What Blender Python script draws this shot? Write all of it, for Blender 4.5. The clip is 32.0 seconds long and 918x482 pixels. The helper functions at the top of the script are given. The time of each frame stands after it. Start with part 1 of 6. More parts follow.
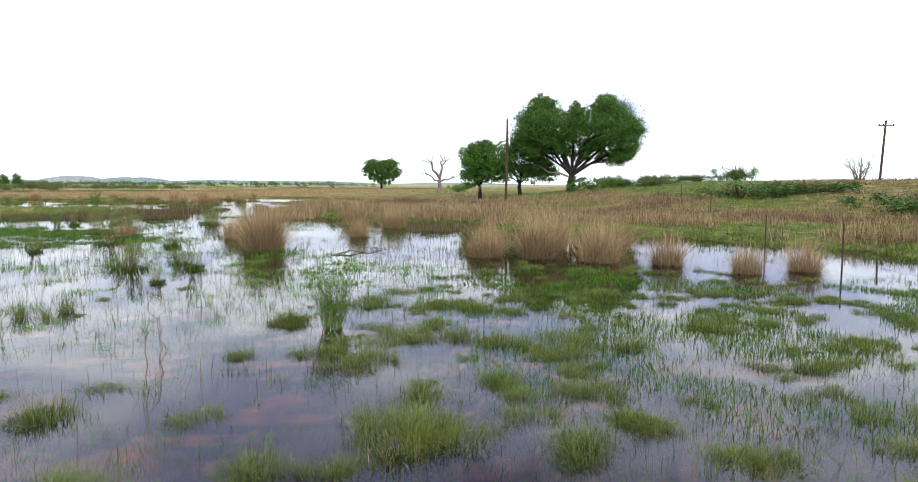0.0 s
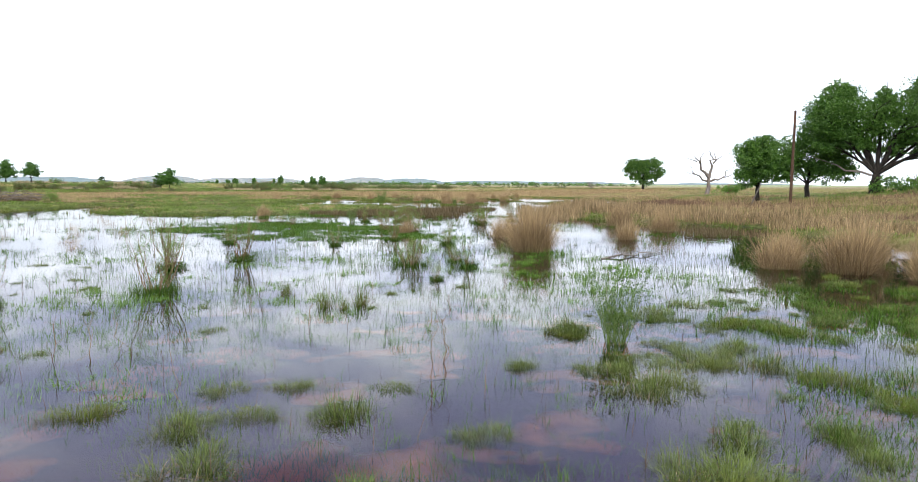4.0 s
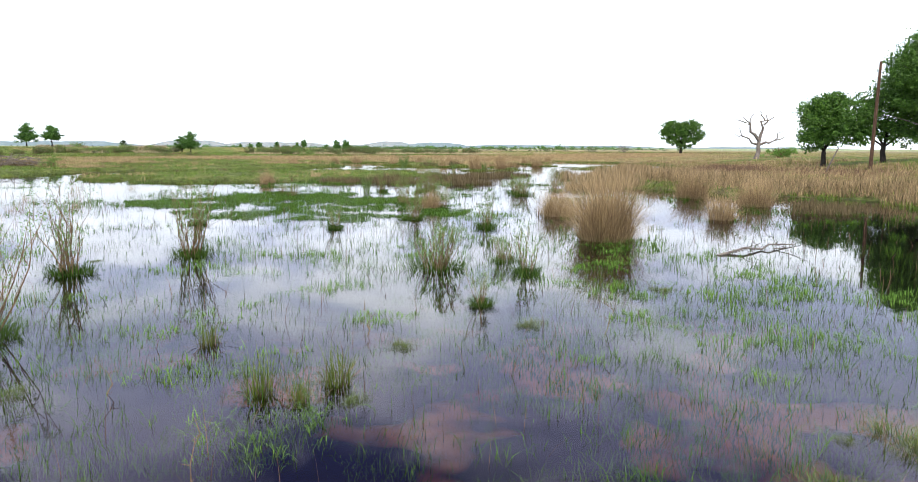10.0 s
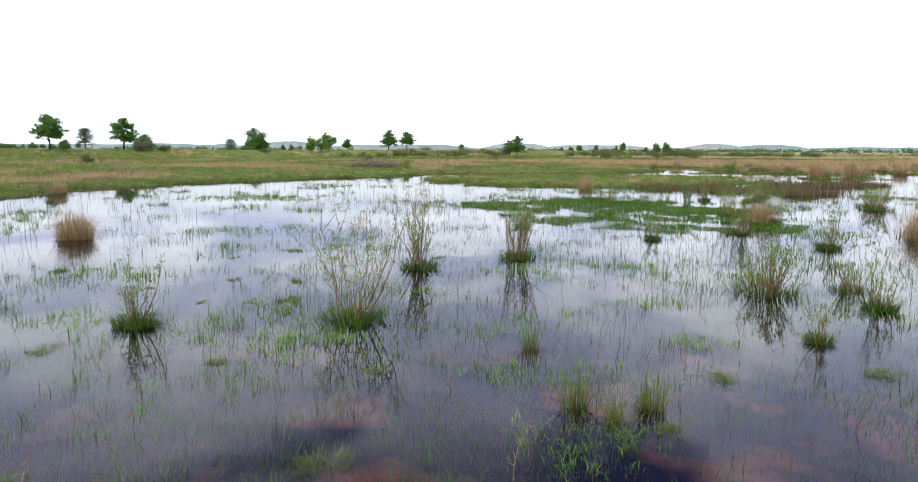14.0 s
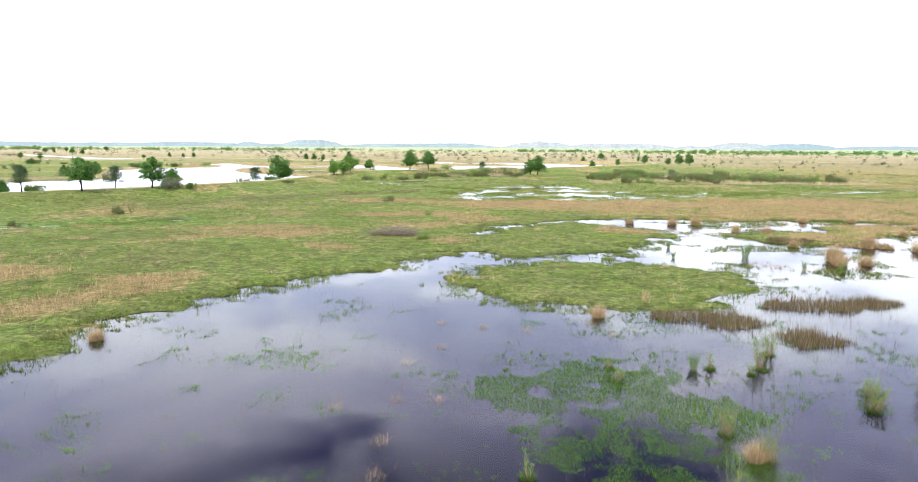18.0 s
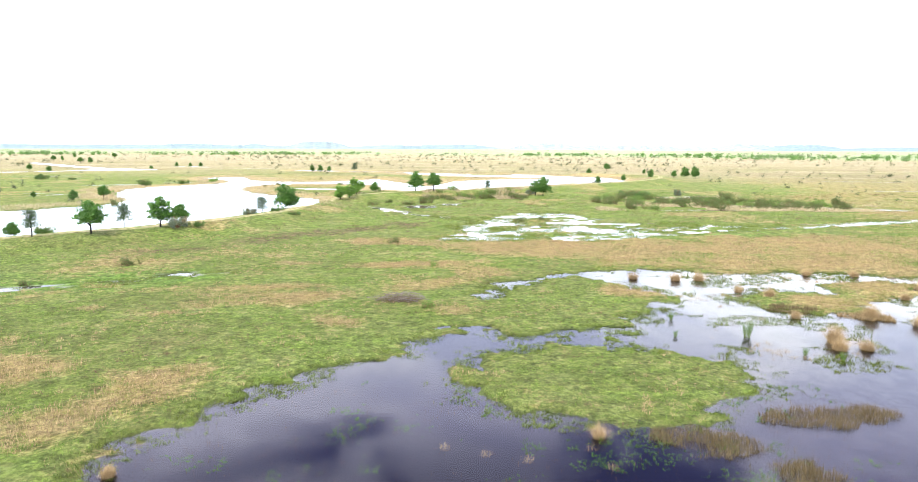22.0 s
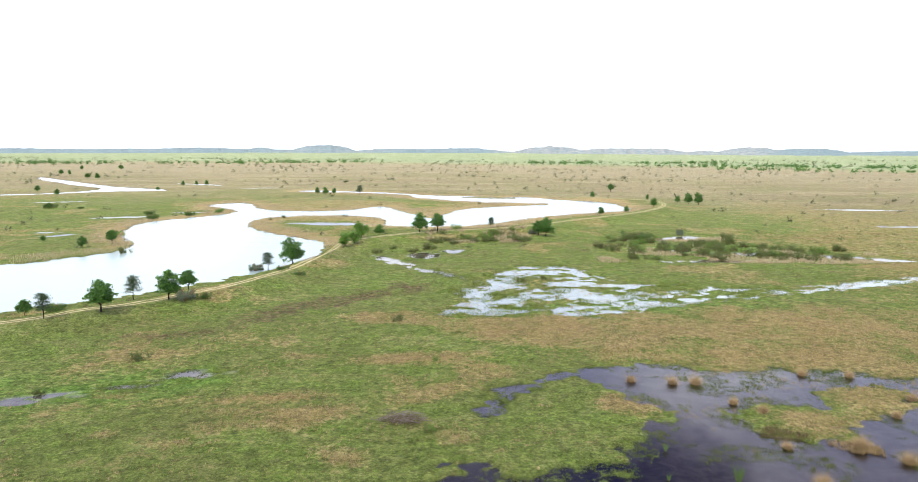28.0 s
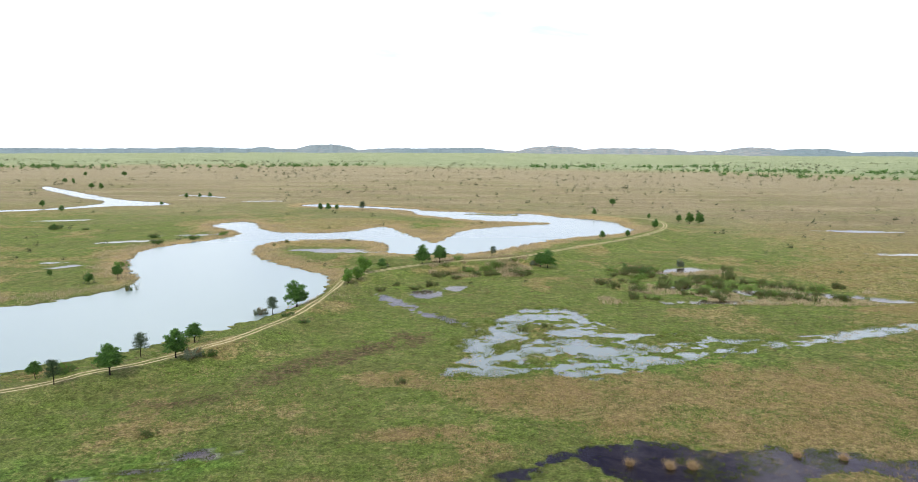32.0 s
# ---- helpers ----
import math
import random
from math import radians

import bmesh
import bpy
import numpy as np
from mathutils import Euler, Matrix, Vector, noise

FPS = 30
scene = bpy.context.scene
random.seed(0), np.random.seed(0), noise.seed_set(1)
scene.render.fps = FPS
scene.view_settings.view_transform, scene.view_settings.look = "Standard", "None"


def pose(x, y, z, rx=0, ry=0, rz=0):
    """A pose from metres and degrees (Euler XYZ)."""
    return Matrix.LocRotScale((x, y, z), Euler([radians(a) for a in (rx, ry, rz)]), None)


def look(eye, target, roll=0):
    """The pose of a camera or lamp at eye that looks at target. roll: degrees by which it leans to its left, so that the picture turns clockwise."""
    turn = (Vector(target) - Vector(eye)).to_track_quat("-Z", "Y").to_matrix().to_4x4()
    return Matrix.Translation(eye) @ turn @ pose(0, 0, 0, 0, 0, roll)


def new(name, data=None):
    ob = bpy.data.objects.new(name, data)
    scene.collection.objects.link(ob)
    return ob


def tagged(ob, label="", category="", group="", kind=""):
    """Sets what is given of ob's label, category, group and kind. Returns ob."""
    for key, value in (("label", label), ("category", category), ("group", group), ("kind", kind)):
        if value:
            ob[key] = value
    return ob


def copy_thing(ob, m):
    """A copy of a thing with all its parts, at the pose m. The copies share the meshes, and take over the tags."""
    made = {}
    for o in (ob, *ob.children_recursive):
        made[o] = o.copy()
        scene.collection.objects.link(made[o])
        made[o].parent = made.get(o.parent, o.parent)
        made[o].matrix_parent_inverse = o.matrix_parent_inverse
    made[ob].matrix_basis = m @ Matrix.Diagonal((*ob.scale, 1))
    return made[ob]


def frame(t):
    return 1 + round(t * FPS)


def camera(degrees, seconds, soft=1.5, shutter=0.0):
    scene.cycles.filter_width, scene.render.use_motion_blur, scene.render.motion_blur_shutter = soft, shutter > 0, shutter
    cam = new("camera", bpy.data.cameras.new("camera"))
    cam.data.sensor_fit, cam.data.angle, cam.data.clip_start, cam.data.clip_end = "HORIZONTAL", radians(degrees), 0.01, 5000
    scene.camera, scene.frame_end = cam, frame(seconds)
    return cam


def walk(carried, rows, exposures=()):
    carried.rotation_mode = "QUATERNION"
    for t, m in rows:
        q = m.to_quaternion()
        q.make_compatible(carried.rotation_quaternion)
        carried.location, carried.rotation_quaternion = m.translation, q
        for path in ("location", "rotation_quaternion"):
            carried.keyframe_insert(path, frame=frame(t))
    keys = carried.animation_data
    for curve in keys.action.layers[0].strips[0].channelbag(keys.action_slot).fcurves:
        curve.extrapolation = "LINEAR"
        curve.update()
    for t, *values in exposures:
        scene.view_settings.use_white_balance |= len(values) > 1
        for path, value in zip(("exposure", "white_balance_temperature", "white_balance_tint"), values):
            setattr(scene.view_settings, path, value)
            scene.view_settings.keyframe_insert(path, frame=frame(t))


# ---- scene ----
# The camera's line: seconds, place in metres, then heading, tilt and lean in degrees.
ROWS = [
    (0.0, -4.09, -7.81, 2.65, -53.38, -4.79, 0.26),
    (0.5, -4.11, -7.79, 2.66, -48.42, -4.83, 0.25),
    (1.0, -4.11, -7.76, 2.65, -39.44, -4.84, 0.24),
    (1.5, -4.13, -7.74, 2.66, -34.31, -4.84, 0.25),
    (2.0, -4.16, -7.71, 2.66, -33.06, -4.85, 0.25),
    (2.5, -4.16, -7.67, 2.66, -32.41, -4.85, 0.24),
    (3.0, -4.13, -7.51, 2.65, -31.96, -4.84, 0.24),
    (3.5, -4.00, -7.17, 2.65, -31.62, -4.86, 0.26),
    (5.5, -2.69, -4.77, 2.61, -30.81, -4.79, 0.28),
    (6.0, -2.25, -3.90, 2.63, -30.74, -4.81, 0.29),
    (6.5, -1.77, -2.99, 2.63, -32.36, -4.85, 0.28),
    (7.0, -1.32, -2.09, 2.62, -36.18, -4.81, 0.28),
    (7.5, -0.88, -1.28, 2.58, -37.11, -6.61, 0.28),
    (8.0, -0.53, -0.59, 2.58, -37.51, -7.91, 0.27),
    (8.5, -0.30, -0.13, 2.57, -37.70, -7.92, 0.28),
    (9.0, -0.29, 0.02, 2.56, -35.30, -7.91, 0.26),
    (9.5, -0.31, 0.07, 2.56, -32.16, -7.95, 0.26),
    (10.0, -0.34, 0.05, 2.56, -29.21, -7.94, 0.25),
    (10.5, -0.38, 0.10, 2.53, -25.70, -7.86, 0.25),
    (11.0, -0.42, 0.08, 2.53, -21.50, -7.88, 0.29),
    (11.5, -0.43, 0.08, 2.54, -19.55, -7.87, 0.28),
    (12.0, -0.46, 0.05, 2.55, -14.18, -7.87, 0.28),
    (12.5, -0.47, 0.05, 2.55, -7.44, -7.87, 0.27),
    (13.0, -0.49, 0.04, 2.55, -4.02, -7.86, 0.30),
    (13.5, -0.50, 0.01, 2.55, -2.91, -7.82, 0.29),
    (14.0, -0.49, -0.03, 2.78, -2.32, -7.82, 0.27),
    (14.5, -0.48, -0.04, 3.49, -1.81, -7.77, 0.23),
    (15.0, -0.53, -0.03, 4.43, -1.48, -7.91, 0.23),
    (15.5, -0.51, -0.05, 5.66, -1.18, -7.92, 0.24),
    (17.5, -0.22, -0.43, 11.62, -0.56, -8.05, 0.34),
    (18.0, -0.16, -0.39, 12.90, -0.46, -8.10, 0.34),
    (18.5, -0.09, -0.31, 14.09, -0.35, -8.06, 0.33),
    (19.0, -0.02, -0.28, 15.24, -0.22, -8.07, 0.31),
    (19.5, 0.01, -0.20, 16.44, -0.15, -8.01, 0.32),
    (20.0, 0.03, -0.09, 17.65, -0.07, -8.00, 0.31),
    (20.5, 0.02, -0.02, 18.84, -0.03, -8.04, 0.29),
    (21.0, 0.00, 0.00, 20.00, 0.00, -8.04, 0.28),
    (21.5, 0.01, -0.01, 21.17, 0.02, -8.13, 0.25),
    (22.0, 0.04, -0.00, 22.44, 0.07, -8.10, 0.24),
    (22.5, 0.11, 0.05, 23.81, 0.12, -8.04, 0.25),
    (23.0, 0.19, 0.07, 25.19, 0.18, -7.97, 0.25),
    (23.5, 0.22, 0.04, 26.53, 0.22, -7.99, 0.24),
    (24.0, 0.23, 0.02, 27.88, 0.24, -7.93, 0.24),
    (24.5, 0.26, 0.03, 29.26, 0.28, -7.92, 0.23),
    (25.0, 0.30, 0.06, 30.70, 0.29, -7.90, 0.23),
    (25.5, 0.34, 0.06, 32.24, 0.33, -7.95, 0.22),
    (27.5, 0.46, -0.11, 38.84, 0.44, -8.03, 0.22),
    (28.0, 0.54, -0.11, 40.73, 0.49, -8.03, 0.21),
    (28.5, 0.67, -0.08, 42.80, 0.56, -8.03, 0.26),
    (29.0, 0.75, -0.07, 44.95, 0.60, -8.10, 0.26),
    (29.5, 0.77, -0.10, 47.07, 0.64, -8.14, 0.26),
    (30.0, 0.73, -0.15, 49.13, 0.65, -8.15, 0.26),
    (30.5, 0.66, -0.21, 51.12, 0.68, -8.24, 0.27),
    (31.0, 0.58, -0.25, 53.07, 0.67, -8.24, 0.27),
    (31.5, 0.49, -0.26, 54.99, 0.67, -8.26, 0.26),
    (32.0, 0.39, -0.25, 56.91, 0.67, -8.27, 0.26),
]
cam = camera(69.64, 32.0, soft=0.5)
walk(cam, [(t, pose(x, y, z, 90 + tilt, 0, head) @ pose(0, 0, 0, 0, 0, lean)) for t, x, y, z, head, tilt, lean in ROWS],
     exposures=[(0, 0.28), (3.5, 0.40), (6, 0.52), (8, 0.40), (9, 0.44), (11, 0.56), (13, 0.40), (15, 0.15), (17.5, 0.85), (19, 1.10), (21, 1.32), (23, 1.22), (25.5, 0.95), (28, 0.52), (30, 0.22), (32, 0.05)])

# ---- daylight: a bright, thinly clouded sky, whiter towards the horizon ----
SUN_EL, SUN_AZ = radians(52), radians(215)
world = bpy.data.worlds.new("sky")
scene.world = world
world.use_nodes = True
wn, wl = world.node_tree.nodes, world.node_tree.links
wn.clear()


def wnode(kind, **sets):
    n = wn.new(kind)
    for key, value in sets.items():
        n.inputs[key].default_value = value
    return n


sky = wn.new("ShaderNodeTexSky")
sky.sky_type, sky.sun_disc, sky.sun_elevation, sky.sun_rotation = "NISHITA", False, SUN_EL, SUN_AZ
sky.air_density, sky.dust_density = 1.2, 2.0
co = wn.new("ShaderNodeTexCoord")
sep = wn.new("ShaderNodeSeparateXYZ")
wl.new(co.outputs["Generated"], sep.inputs[0])
# Cloud sheet: the view direction laid on a flat layer overhead.
zc = wn.new("ShaderNodeMath"); zc.operation = "MAXIMUM"; zc.inputs[1].default_value = 0.0
wl.new(sep.outputs["Z"], zc.inputs[0])
za = wn.new("ShaderNodeMath"); za.operation = "ADD"; za.inputs[1].default_value = 0.12
wl.new(zc.outputs[0], za.inputs[0])
flat = wn.new("ShaderNodeVectorMath"); flat.operation = "DIVIDE"
comb = wn.new("ShaderNodeCombineXYZ")
for k in range(3):
    wl.new(za.outputs[0], comb.inputs[k])
wl.new(co.outputs["Generated"], flat.inputs[0]); wl.new(comb.outputs[0], flat.inputs[1])
cl = wnode("ShaderNodeTexNoise", Scale=1.9, Detail=7.0, Roughness=0.58, Distortion=0.4)
wl.new(flat.outputs[0], cl.inputs["Vector"])
ramp = wn.new("ShaderNodeValToRGB")
ramp.color_ramp.elements[0].position, ramp.color_ramp.elements[1].position = 0.40, 0.62
wl.new(cl.outputs["Fac"], ramp.inputs[0])
# Cloud closes the sky low down and to the west, a gap of open blue stands higher up, and cloud lies overhead.
def sky_range(sock, lo, hi, a, b):
    r = wn.new("ShaderNodeMapRange")
    r.interpolation_type = "SMOOTHSTEP"
    for key, v in (("From Min", lo), ("From Max", hi), ("To Min", a), ("To Max", b)):
        r.inputs[key].default_value = v
    wl.new(sock, r.inputs["Value"])
    return r.outputs[0]


def sky_add(a, b, clamp=False):
    n = wn.new("ShaderNodeMath")
    n.operation, n.use_clamp = "ADD", clamp
    wl.new(a, n.inputs[0]); wl.new(b, n.inputs[1])
    return n.outputs[0]


def sky_mix(fac, a, b):
    n = wn.new("ShaderNodeMixRGB")
    for k, v in enumerate((fac, a, b)):
        if isinstance(v, tuple):
            n.inputs[k].default_value = (*v, 1)
        else:
            wl.new(v, n.inputs[k])
    return n.outputs[0]


low = sky_range(sep.outputs["Z"], 0.305, 0.475, 1.3, 0.0)
west = sky_range(sep.outputs["X"], -0.38, -0.06, 0.75, 0.0)
top = sky_range(sep.outputs["Z"], 0.52, 0.75, 0.0, 1.0)
puff = sky_range(ramp.outputs["Color"], 0.0, 1.0, -0.45, 0.40)
east = sky_range(sep.outputs["X"], 0.12, 0.48, 0.0, 0.42)
cover = sky_add(sky_add(low, sky_add(west, east)), sky_add(top, puff), True)
blue = wn.new("ShaderNodeVectorMath"); blue.operation = "MULTIPLY"; blue.inputs[1].default_value = (0.092, 0.074, 0.145)
wl.new(sky.outputs[0], blue.inputs[0])
# the sheet's thin lavender-blue veils and thick white heaps
veil = wnode("ShaderNodeTexNoise", Scale=1.15, Detail=6.0, Roughness=0.55, Distortion=0.6)
wl.new(flat.outputs[0], veil.inputs["Vector"])
heap = sky_range(veil.outputs["Fac"], 0.36, 0.62, 0.0, 1.0)
high = sky_range(sep.outputs["Z"], 0.20, 0.42, 0.0, 1.0)
sheet = sky_mix(high, sky_mix(heap, (0.97, 1.10, 1.50), (1.80, 1.92, 2.10)), sky_mix(heap, (0.92, 0.95, 1.55), (1.55, 1.56, 2.05)))
sheet = sky_mix(top, sheet, (1.55, 1.52, 1.42))
hazy = sky_range(sep.outputs["Z"], 0.03, 0.13, 0.0, 1.0)
cloud = sky_mix(hazy, (1.14, 1.24, 1.34), sheet)
mix = wn.new("ShaderNodeMixRGB")
wl.new(cover, mix.inputs[0]); wl.new(blue.outputs[0], mix.inputs[1]); wl.new(cloud, mix.inputs[2])
bg = wnode("ShaderNodeBackground", Strength=1.0)
wl.new(mix.outputs[0], bg.inputs[0])
wout = wn.new("ShaderNodeOutputWorld")
wl.new(bg.outputs[0], wout.inputs[0])

sun = new("sun", bpy.data.lights.new("sun", "SUN"))
sun.data.energy, sun.data.angle, sun.data.color = 3.1, radians(9), (1.0, 0.95, 0.80)
sun.matrix_world = look((0, 0, 0), (-math.sin(SUN_AZ) * math.cos(SUN_EL), -math.cos(SUN_AZ) * math.cos(SUN_EL), -math.sin(SUN_EL)))


# ---- materials ----
class Mat:
    """A small wrapper to wire node materials."""

    def __init__(self, name):
        self.m = bpy.data.materials.new(name)
        self.m.use_nodes = True
        self.n, self.l = self.m.node_tree.nodes, self.m.node_tree.links
        self.b = self.n["Principled BSDF"]
        self.b.inputs["Specular IOR Level"].default_value = 0.25

    def node(self, kind, **sets):
        n = self.n.new(kind)
        for key, value in sets.items():
            n.inputs[key.replace("_", " ")].default_value = value
        return n

    def coords(self, scale=(1, 1, 1)):
        g = self.n.new("ShaderNodeNewGeometry")
        mp = self.n.new("ShaderNodeMapping")
        mp.inputs["Scale"].default_value = scale
        self.l.new(g.outputs["Position"], mp.inputs["Vector"])
        return mp.outputs[0]

    def noise(self, scale, detail=4.0, rough=0.55, vec=None, lo=0.35, hi=0.65, distort=0.0):
        n = self.node("ShaderNodeTexNoise", Scale=scale, Detail=detail, Roughness=rough, Distortion=distort)
        self.l.new(vec if vec is not None else self.coords(), n.inputs["Vector"])
        return self.range(n.outputs["Fac"], lo, hi)

    def range(self, sock, lo, hi, a=0.0, b=1.0):
        r = self.node("ShaderNodeMapRange")
        for k, v in (("From Min", lo), ("From Max", hi), ("To Min", a), ("To Max", b)):
            r.inputs[k].default_value = v
        self.l.new(sock, r.inputs["Value"])
        return r.outputs[0]

    def attr(self, name):
        a = self.n.new("ShaderNodeAttribute")
        a.attribute_name = name
        return a.outputs["Fac"]

    def math(self, op, a, b=0.0):
        n = self.n.new("ShaderNodeMath")
        n.operation = op
        for k, v in enumerate((a, b)):
            if hasattr(v, "is_linked"):
                self.l.new(v, n.inputs[k])
            else:
                n.inputs[k].default_value = v
        return n.outputs[0]

    def mix(self, fac, a, b):
        n = self.n.new("ShaderNodeMixRGB")
        for k, v in enumerate((fac, a, b)):
            if hasattr(v, "is_linked"):
                self.l.new(v, n.inputs[k])
            else:
                n.inputs[k].default_value = v if k == 0 else (*v, 1)
        return n.outputs[0]

    def color(self, sock):
        if hasattr(sock, "is_linked"):
            self.l.new(sock, self.b.inputs["Base Color"])
        else:
            self.b.inputs["Base Color"].default_value = (*sock, 1)
        return self

    def bump(self, height, strength=0.4, distance=0.05):
        n = self.node("ShaderNodeBump", Strength=strength, Distance=distance)
        self.l.new(height, n.inputs["Height"])
        self.l.new(n.outputs[0], self.b.inputs["Normal"])
        return self

    def set(self, rough=0.8, spec=None, metal=0.0):
        self.b.inputs["Roughness"].default_value = rough
        self.b.inputs["Metallic"].default_value = metal
        if spec is not None:
            self.b.inputs["Specular IOR Level"].default_value = spec
        return self

    def thin(self, sock, share=0.35):
        """Leaves and blades let some light through."""
        tr = self.n.new("ShaderNodeBsdfTranslucent")
        self.l.new(sock, tr.inputs["Color"])
        mx = self.n.new("ShaderNodeMixShader")
        mx.inputs[0].default_value = share
        self.l.new(self.b.outputs[0], mx.inputs[1])
        self.l.new(tr.outputs[0], mx.inputs[2])
        self.l.new(mx.outputs[0], self.n["Material Output"].inputs["Surface"])
        return self


def blade_material(name, dark, light, tips, share=0.3):
    """Many blades in one mesh: each blade its own shade, varied again over the ground."""
    m = Mat(name)
    g = m.n.new("ShaderNodeNewGeometry")
    c = m.mix(m.math("POWER", g.outputs["Random Per Island"], 1.4), tuple(0.6 * v for v in dark), light)
    oi = m.n.new("ShaderNodeObjectInfo")
    patch = m.noise(0.35, 3.0)
    c = m.mix(m.math("MULTIPLY", patch, 0.4), c, tips)
    c = m.mix(m.math("MULTIPLY", oi.outputs["Random"], 0.25), c, light)
    m.color(c).set(0.65, 0.14)
    return m.thin(c, share).m


def leaf_material(name, dark, light, share=0.3):
    m = Mat(name)
    g = m.n.new("ShaderNodeNewGeometry")
    oi = m.n.new("ShaderNodeObjectInfo")
    c = m.mix(g.outputs["Random Per Island"], dark, light)
    c = m.mix(m.math("MULTIPLY", oi.outputs["Random"], 0.5), c, tuple(0.6 * a + 0.4 * b for a, b in zip(dark, light)))
    m.color(c).set(0.5, 0.35)
    return m.thin(c, share).m


def bark_material(name, dark, light, scale=6.0):
    m = Mat(name)
    vec = m.coords((1, 1, 0.22))
    n = m.noise(scale, 6.0, 0.6, vec)
    c = m.mix(n, dark, light)
    c = m.mix(m.math("MULTIPLY", m.noise(0.9, 3.0), 0.4), c, tuple(0.5 * (a + b) for a, b in zip(dark, light)))
    return m.color(c).set(0.9, 0.1).bump(n, 0.6, 0.03).m


M_GREEN = blade_material("marsh_grass_green", (0.014, 0.042, 0.005), (0.075, 0.153, 0.020), (0.089, 0.145, 0.026))
M_SEDGE = blade_material("sedge_yellow_green", (0.029, 0.060, 0.007), (0.145, 0.197, 0.033), (0.181, 0.197, 0.050))
M_MEADOW = blade_material("meadow_grass", (0.036, 0.093, 0.011), (0.192, 0.301, 0.048), (0.209, 0.265, 0.063))
M_LAWN = blade_material("shoal_grass_green", (0.015, 0.056, 0.005), (0.099, 0.209, 0.022), (0.077, 0.148, 0.022))
M_TAN = blade_material("dry_reed", (0.140, 0.092, 0.046), (0.490, 0.368, 0.202), (0.360, 0.262, 0.138), 0.2)
M_TUSSOCK = blade_material("tussock_grass", (0.010, 0.028, 0.005), (0.165, 0.224, 0.060), (0.115, 0.150, 0.044), 0.25)
M_SPRIG = blade_material("floating_grass", (0.030, 0.085, 0.010), (0.175, 0.330, 0.055), (0.120, 0.220, 0.040), 0.3)
M_MATBROWN = blade_material("brown_reed_mat", (0.035, 0.026, 0.014), (0.162, 0.124, 0.064), (0.100, 0.086, 0.040), 0.15)
M_RANK = blade_material("rank_grass", (0.036, 0.085, 0.012), (0.150, 0.245, 0.045), (0.130, 0.190, 0.045))
M_STRAW = blade_material("lake_reed_straw", (0.210, 0.168, 0.092), (0.500, 0.432, 0.270), (0.400, 0.335, 0.195), 0.2)
M_RUST = blade_material("rusty_reed", (0.050, 0.030, 0.021), (0.200, 0.124, 0.082), (0.140, 0.088, 0.058), 0.2)
M_LEAF_TREE = leaf_material("cottonwood_leaves", (0.018, 0.058, 0.008), (0.112, 0.240, 0.032))
M_LEAF_DYKE = leaf_material("elm_leaves", (0.021, 0.071, 0.012), (0.110, 0.240, 0.038))
M_LEAF_PALE = leaf_material("olive_leaves", (0.06, 0.085, 0.05), (0.17, 0.21, 0.13))
M_LEAF_BRIGHT = leaf_material("willow_leaves", (0.053, 0.130, 0.016), (0.165, 0.304, 0.046))
M_LEAF_SAGE = leaf_material("thicket_leaves", (0.028, 0.058, 0.010), (0.105, 0.172, 0.036))
M_SCRUB = leaf_material("far_scrub_leaves", (0.030, 0.042, 0.014), (0.095, 0.110, 0.045))
M_NEEDLE = leaf_material("pine_needles", (0.014, 0.036, 0.012), (0.060, 0.110, 0.036), 0.1)
M_BUSH = leaf_material("bank_bush_leaves", (0.020, 0.058, 0.008), (0.097, 0.182, 0.032))
M_BARK = bark_material("grey_bark", (0.009, 0.008, 0.007), (0.036, 0.031, 0.026))
M_STEM = bark_material("willow_stem", (0.07, 0.042, 0.022), (0.24, 0.17, 0.095), 20)
M_RUSH = bark_material("rush_stem", (0.05, 0.10, 0.02), (0.18, 0.25, 0.07), 20)
M_DEADWOOD = bark_material("dead_wood", (0.06, 0.05, 0.045), (0.22, 0.19, 0.17))
M_POLE = bark_material("weathered_pole", (0.035, 0.021, 0.015), (0.105, 0.064, 0.044), 14)
M_STEEL = Mat("rusty_steel")
M_STEEL.color(M_STEEL.mix(M_STEEL.noise(12), (0.03, 0.022, 0.02), (0.09, 0.05, 0.035))).set(0.7, 0.4, 0.3)
M_STEEL = M_STEEL.m

# Ground: meadow, dry grass, heath, bare track and pond bed, by what grows where.
g = Mat("ground")
fine = g.noise(2.6, 8.0, 0.8, lo=0.40, hi=0.60)
clump = g.noise(0.9, 8.0, 0.75, lo=0.42, hi=0.58)
patch = g.noise(0.30, 8.0, 0.72, lo=0.43, hi=0.57, distort=0.5)
mid = g.noise(0.10, 8.0, 0.7, lo=0.44, hi=0.60)
wide = g.noise(0.035, 9.0, 0.72, g.coords((0.6, 1.2, 1)), lo=0.44, hi=0.62, distort=0.8)
streak = g.noise(0.05, 6.0, 0.66, g.coords((0.3, 1.3, 1)))
speck = g.noise(0.55, 5.0, 0.6, lo=0.58, hi=0.66)
green = g.mix(clump, (0.076, 0.126, 0.020), (0.175, 0.255, 0.048))
green = g.mix(g.math("MULTIPLY", fine, 0.45), green, (0.259, 0.362, 0.078))
green = g.mix(g.math("MULTIPLY", patch, 0.65), green, g.mix(clump, (0.051, 0.080, 0.013), (0.157, 0.194, 0.046)))
